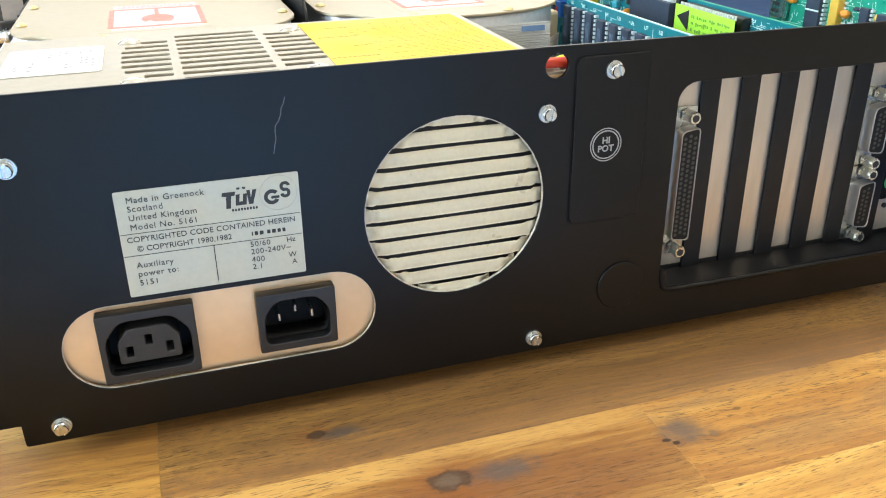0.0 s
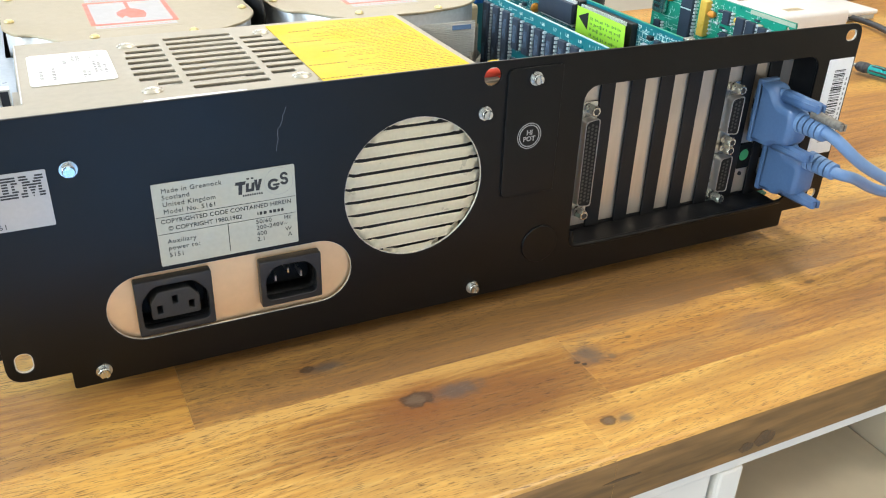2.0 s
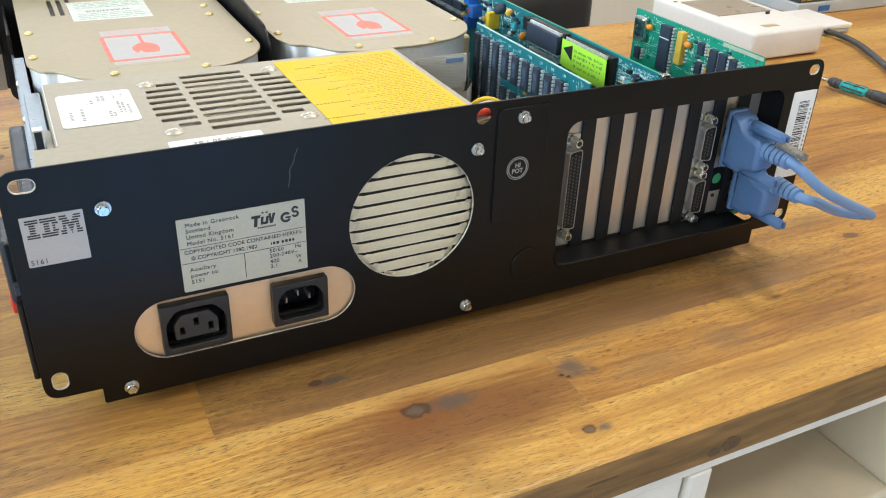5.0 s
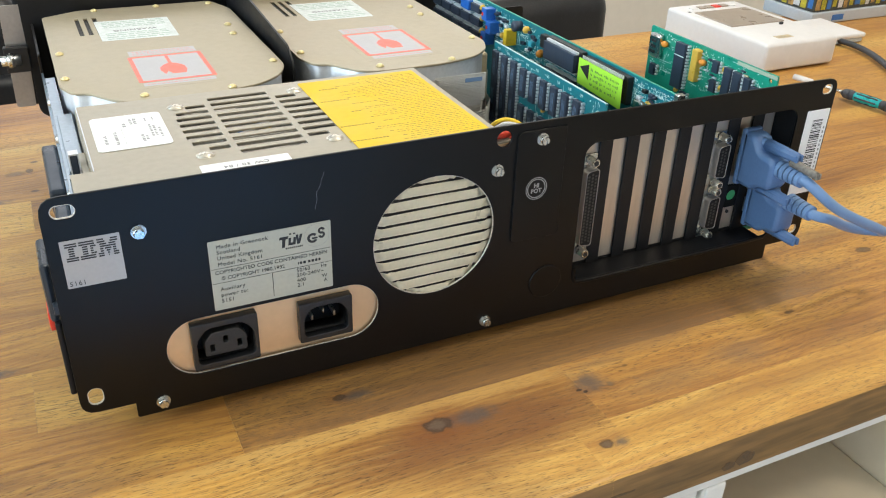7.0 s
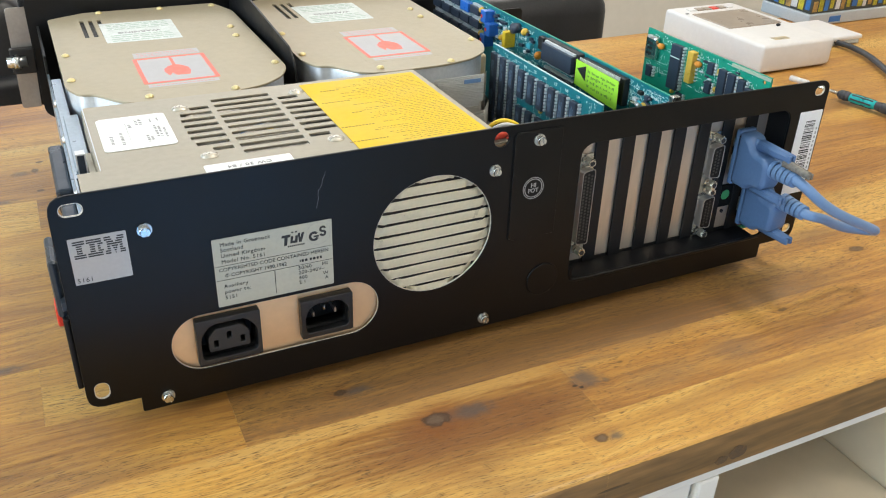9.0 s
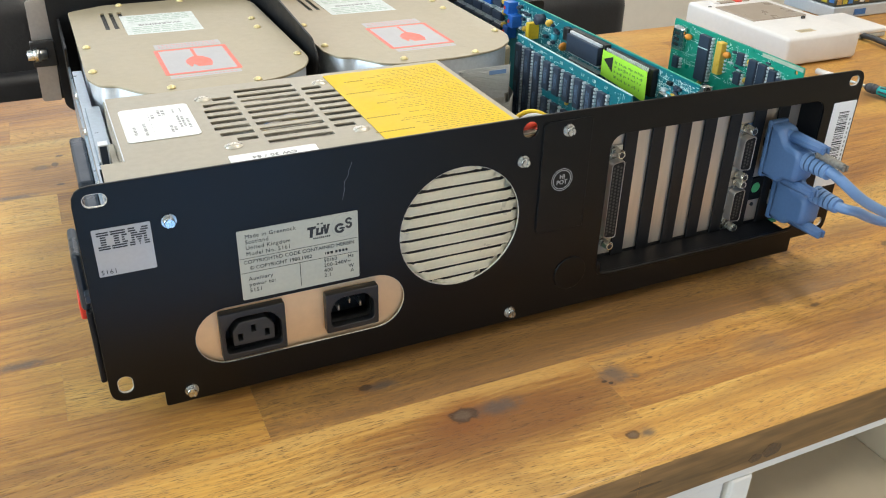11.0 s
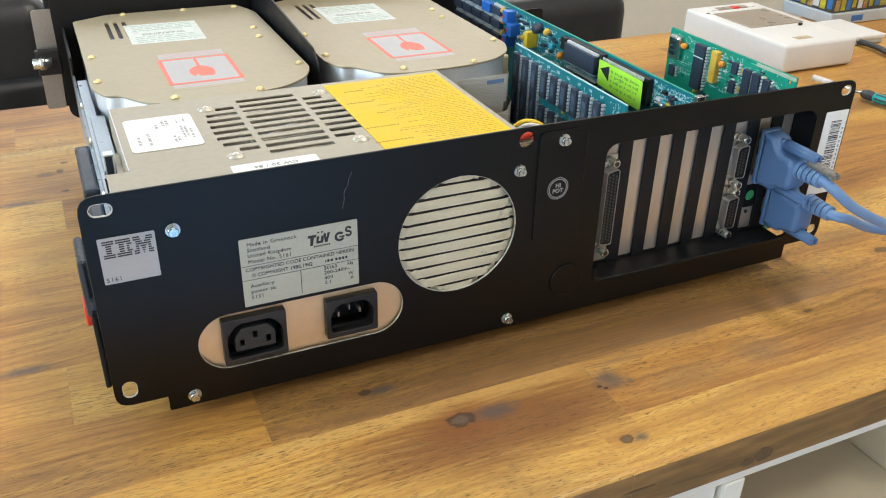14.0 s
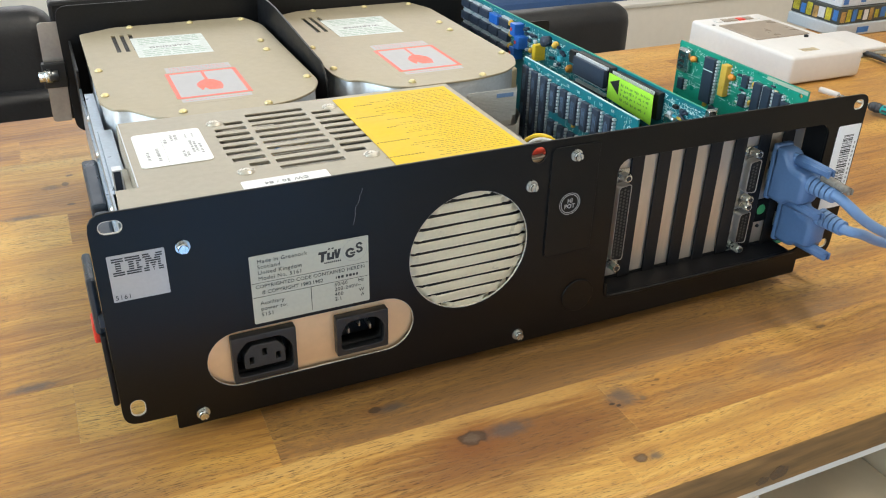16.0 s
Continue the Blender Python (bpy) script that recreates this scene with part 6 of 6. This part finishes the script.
part("meter", boxed(0.8080, 0.8120, 0.4990, 0.5020, 0.0350, 0.0360), M["ink"], REC)

DRV = thing("screwdriver", (0.815, 0.19, 0.0), "screwdriver with grey and teal handle lying on the table", "screwdriver")


def on_driver(y):
    return (0.8130 + (0.3110 - y) * 0.165, y, 0.0075)


part("blade", smoothed(rod(bmesh.new(), on_driver(0.3100), on_driver(0.2480), 0.0018, n=12)), M["steel"], DRV)
part("blade_sleeve", smoothed(rod(bmesh.new(), on_driver(0.3110), on_driver(0.2880), 0.0034, n=14)), M["white_plastic"], DRV, "pale grey plastic sleeve")
profile = [(0.2500, 0.0030), (0.2470, 0.0050), (0.2400, 0.0056), (0.2350, 0.0046), (0.2230, 0.0050), (0.2190, 0.0042), (0.2150, 0.0050), (0.2050, 0.0046), (0.1980, 0.0054), (0.1745, 0.0060), (0.1715, 0.0060), (0.1400, 0.0060), (0.1250, 0.0050)]
for k, ((y0, r0), (y1, r1)) in enumerate(zip(profile, profile[1:])):
    part("grip_ring" if k == 9 else "grip", smoothed(rod(bmesh.new(), on_driver(y0), on_driver(y1), r0, r1, n=18)), M["white_plastic"] if k == 9 else M["teal"] if k in (3, 4, 5, 6) else M["glove"], DRV)
for k in range(6):
    a = 2 * math.pi * k / 6
    p, q = Vector(on_driver(0.2320)), Vector(on_driver(0.2080))
    off = Vector((0.0046 * math.cos(a), 0, 0.0046 * math.sin(a)))
    part("grip_rib", smoothed(rod(bmesh.new(), p + off, q + off, 0.0010, n=8)), M["glove"], DRV)

CORD = thing("black_lead", (0.95, 0.3, 0.0), "black lead curving across the table", "lead")
part("cord_sheath", tube([(0.9250, 0.5200, 0.0150), (0.9600, 0.4700, 0.0060), (1.0000, 0.4150, 0.0060), (0.9850, 0.3450, 0.0060), (0.9350, 0.2700, 0.0060), (0.9080, 0.2150, 0.0060), (0.9000, 0.1300, 0.0060), (0.9300, 0.0500, 0.0060)], 0.0036), M["glove"], CORD)
CORD2 = thing("black_lead", (1.05, 0.3, 0.0), "thin black lead lying on the table", "lead")
part("cord_sheath", tube([(1.1500, 0.4200, 0.0030), (1.0900, 0.3900, 0.0030), (1.0500, 0.3300, 0.0030), (1.0300, 0.2600, 0.0030), (1.0700, 0.2000, 0.0030)], 0.0025), M["glove"], CORD2)

SL = thing("slim_grey_case", (0.98, 0.45, 0.0), "slim flat case with beige lid lying on the table", "slim case")
part("lid", boxed(0.9300, 1.0350, 0.4050, 0.4850, 0.0070, 0.0130, bev=0.002), M["white_plastic"], SL)
part("base", boxed(0.9320, 1.0330, 0.4070, 0.4830, 0.0005, 0.0070, bev=0.002), M["silver"], SL)


def turned_box(bm, x, y, turn):
    bmesh.ops.transform(bm, verts=bm.verts, matrix=Matrix.Translation((x, y, 0)) @ pose(0, 0, 0, 0, 0, turn))
    return bm


MON = thing("silver_stand", (1.2, 0.5, 0.0), "silver plastic stand under a game box", "stand")
part("body", turned_box(boxed(0, 0.30, 0, 0.094, 0.0005, 0.0170, bev=0.0015), 1.028, 0.494, 0), M["silver"], MON)
part("blue_end", turned_box(boxed(0.04, 0.062, -0.0006, 0.001, 0.004, 0.012), 1.028, 0.494, 0), M["box_blue"], MON)
rg = random.Random(21)
for k, (px, py, turn, w, d, z0, z1, mats, label) in enumerate((
        (1.031, 0.497, 0, 0.280, 0.090, 0.0174, 0.0400, ("box_dark", "box_photo", "box_print", "box_blue", "box_print", "box_white"), "dark game box with colourful printed sides, on a stand"),
        (1.036, 0.502, 0, 0.260, 0.085, 0.0404, 0.0720, ("box_white", "box_blue", "box_white", "box_white", "box_blue", "box_white"), "white game box with blue print on another box"))):
    bx = thing("game_box", (px, py, z0), label, "game box", "stack of game boxes")
    part("carton", turned_box(boxed(0, w, 0, d, z0, z1, bev=0.001), px, py, turn), M[mats[0]], bx)
    for i in range(7):
        a = 0.003 + (d - 0.006) * i / 7
        part("printed_patch", turned_box(boxed(-0.0004, 0.0002, a, a + d / 7 * rg.uniform(0.6, 0.95), z0 + (z1 - z0) * rg.uniform(0.08, 0.25), z0 + (z1 - z0) * rg.uniform(0.7, 0.92)), px, py, turn), M[mats[1 + (i + 2) % 5]], bx)
    n = max(8, int(w / 0.011))
    for i in range(n):
        a = 0.003 + (w - 0.006) * i / n
        part("printed_patch", turned_box(boxed(a, a + w / n * rg.uniform(0.55, 0.92), -0.0004, 0.0002, z0 + (z1 - z0) * rg.uniform(0.1, 0.25), z0 + (z1 - z0) * rg.uniform(0.7, 0.9)), px, py, turn), M[mats[1 + i % 5]], bx)

# ---- chairs, low cabinet and what stands behind ----


def chair(cx, cy, turn, top, label):
    t = thing("leather_chair", (cx, cy, FLOOR + 0.004), label, "chair", "black chairs round the table")
    m = Matrix.Translation((cx, cy, 0)) @ pose(0, 0, 0, 0, 0, turn)

    def add(name, b, bev, mat="leather"):
        bm = boxed(*b, bev=bev, seg=4)
        bmesh.ops.transform(bm, verts=bm.verts, matrix=m)
        part(name, smoothed(bm), M[mat], t)
    add("seat", (-0.20, 0.20, -0.22, 0.22, -0.36, -0.27), 0.03)
    add("backrest", (-0.20, 0.20, 0.16, 0.23, -0.28, top), 0.030)
    add("back_cushion", (-0.185, 0.185, 0.135, 0.165, -0.22, top - 0.09), 0.012)
    for sx in (-0.18, 0.14):
        for sy in (-0.18, 0.14):
            add("leg", (sx, sx + 0.04, sy, sy + 0.04, FLOOR + 0.004, -0.34), 0.004, "brown")
    return t


chair(-0.17, 0.585, 2, 0.060, "black leather chair with padded backrest, pushed to the table")
chair(0.31, 0.70, 0, -0.03, "black leather chair with padded backrest, behind the drives")
chair(0.750, 0.690, 0, -0.028, "black leather chair with rounded backrest, behind the cards")
SB = thing("low_partition", (1.6, 1.345, FLOOR), "low white painted partition panel behind the table", "partition")
part("panel", boxed(0.80, 2.9, 1.33, 1.36, FLOOR + 0.004, -0.168, bev=0.003), M["white_wall"], SB)
part("cap_rail", boxed(0.79, 2.91, 1.325, 1.365, -0.1678, -0.158, bev=0.002), M["white_lacquer"], SB)
SF = thing("blue_cushion_bench", (1.4, 2.1, FLOOR), "navy blue upholstered bench under the window", "bench")
part("seat_block", boxed(0.7, 2.7, 1.50, 2.40, FLOOR + 0.004, -0.18, bev=0.03, seg=3), M["navy"], SF)
part("back_block", boxed(0.7, 2.7, 2.20, 2.42, -0.1795, 0.20, bev=0.03, seg=3), M["navy"], SF)
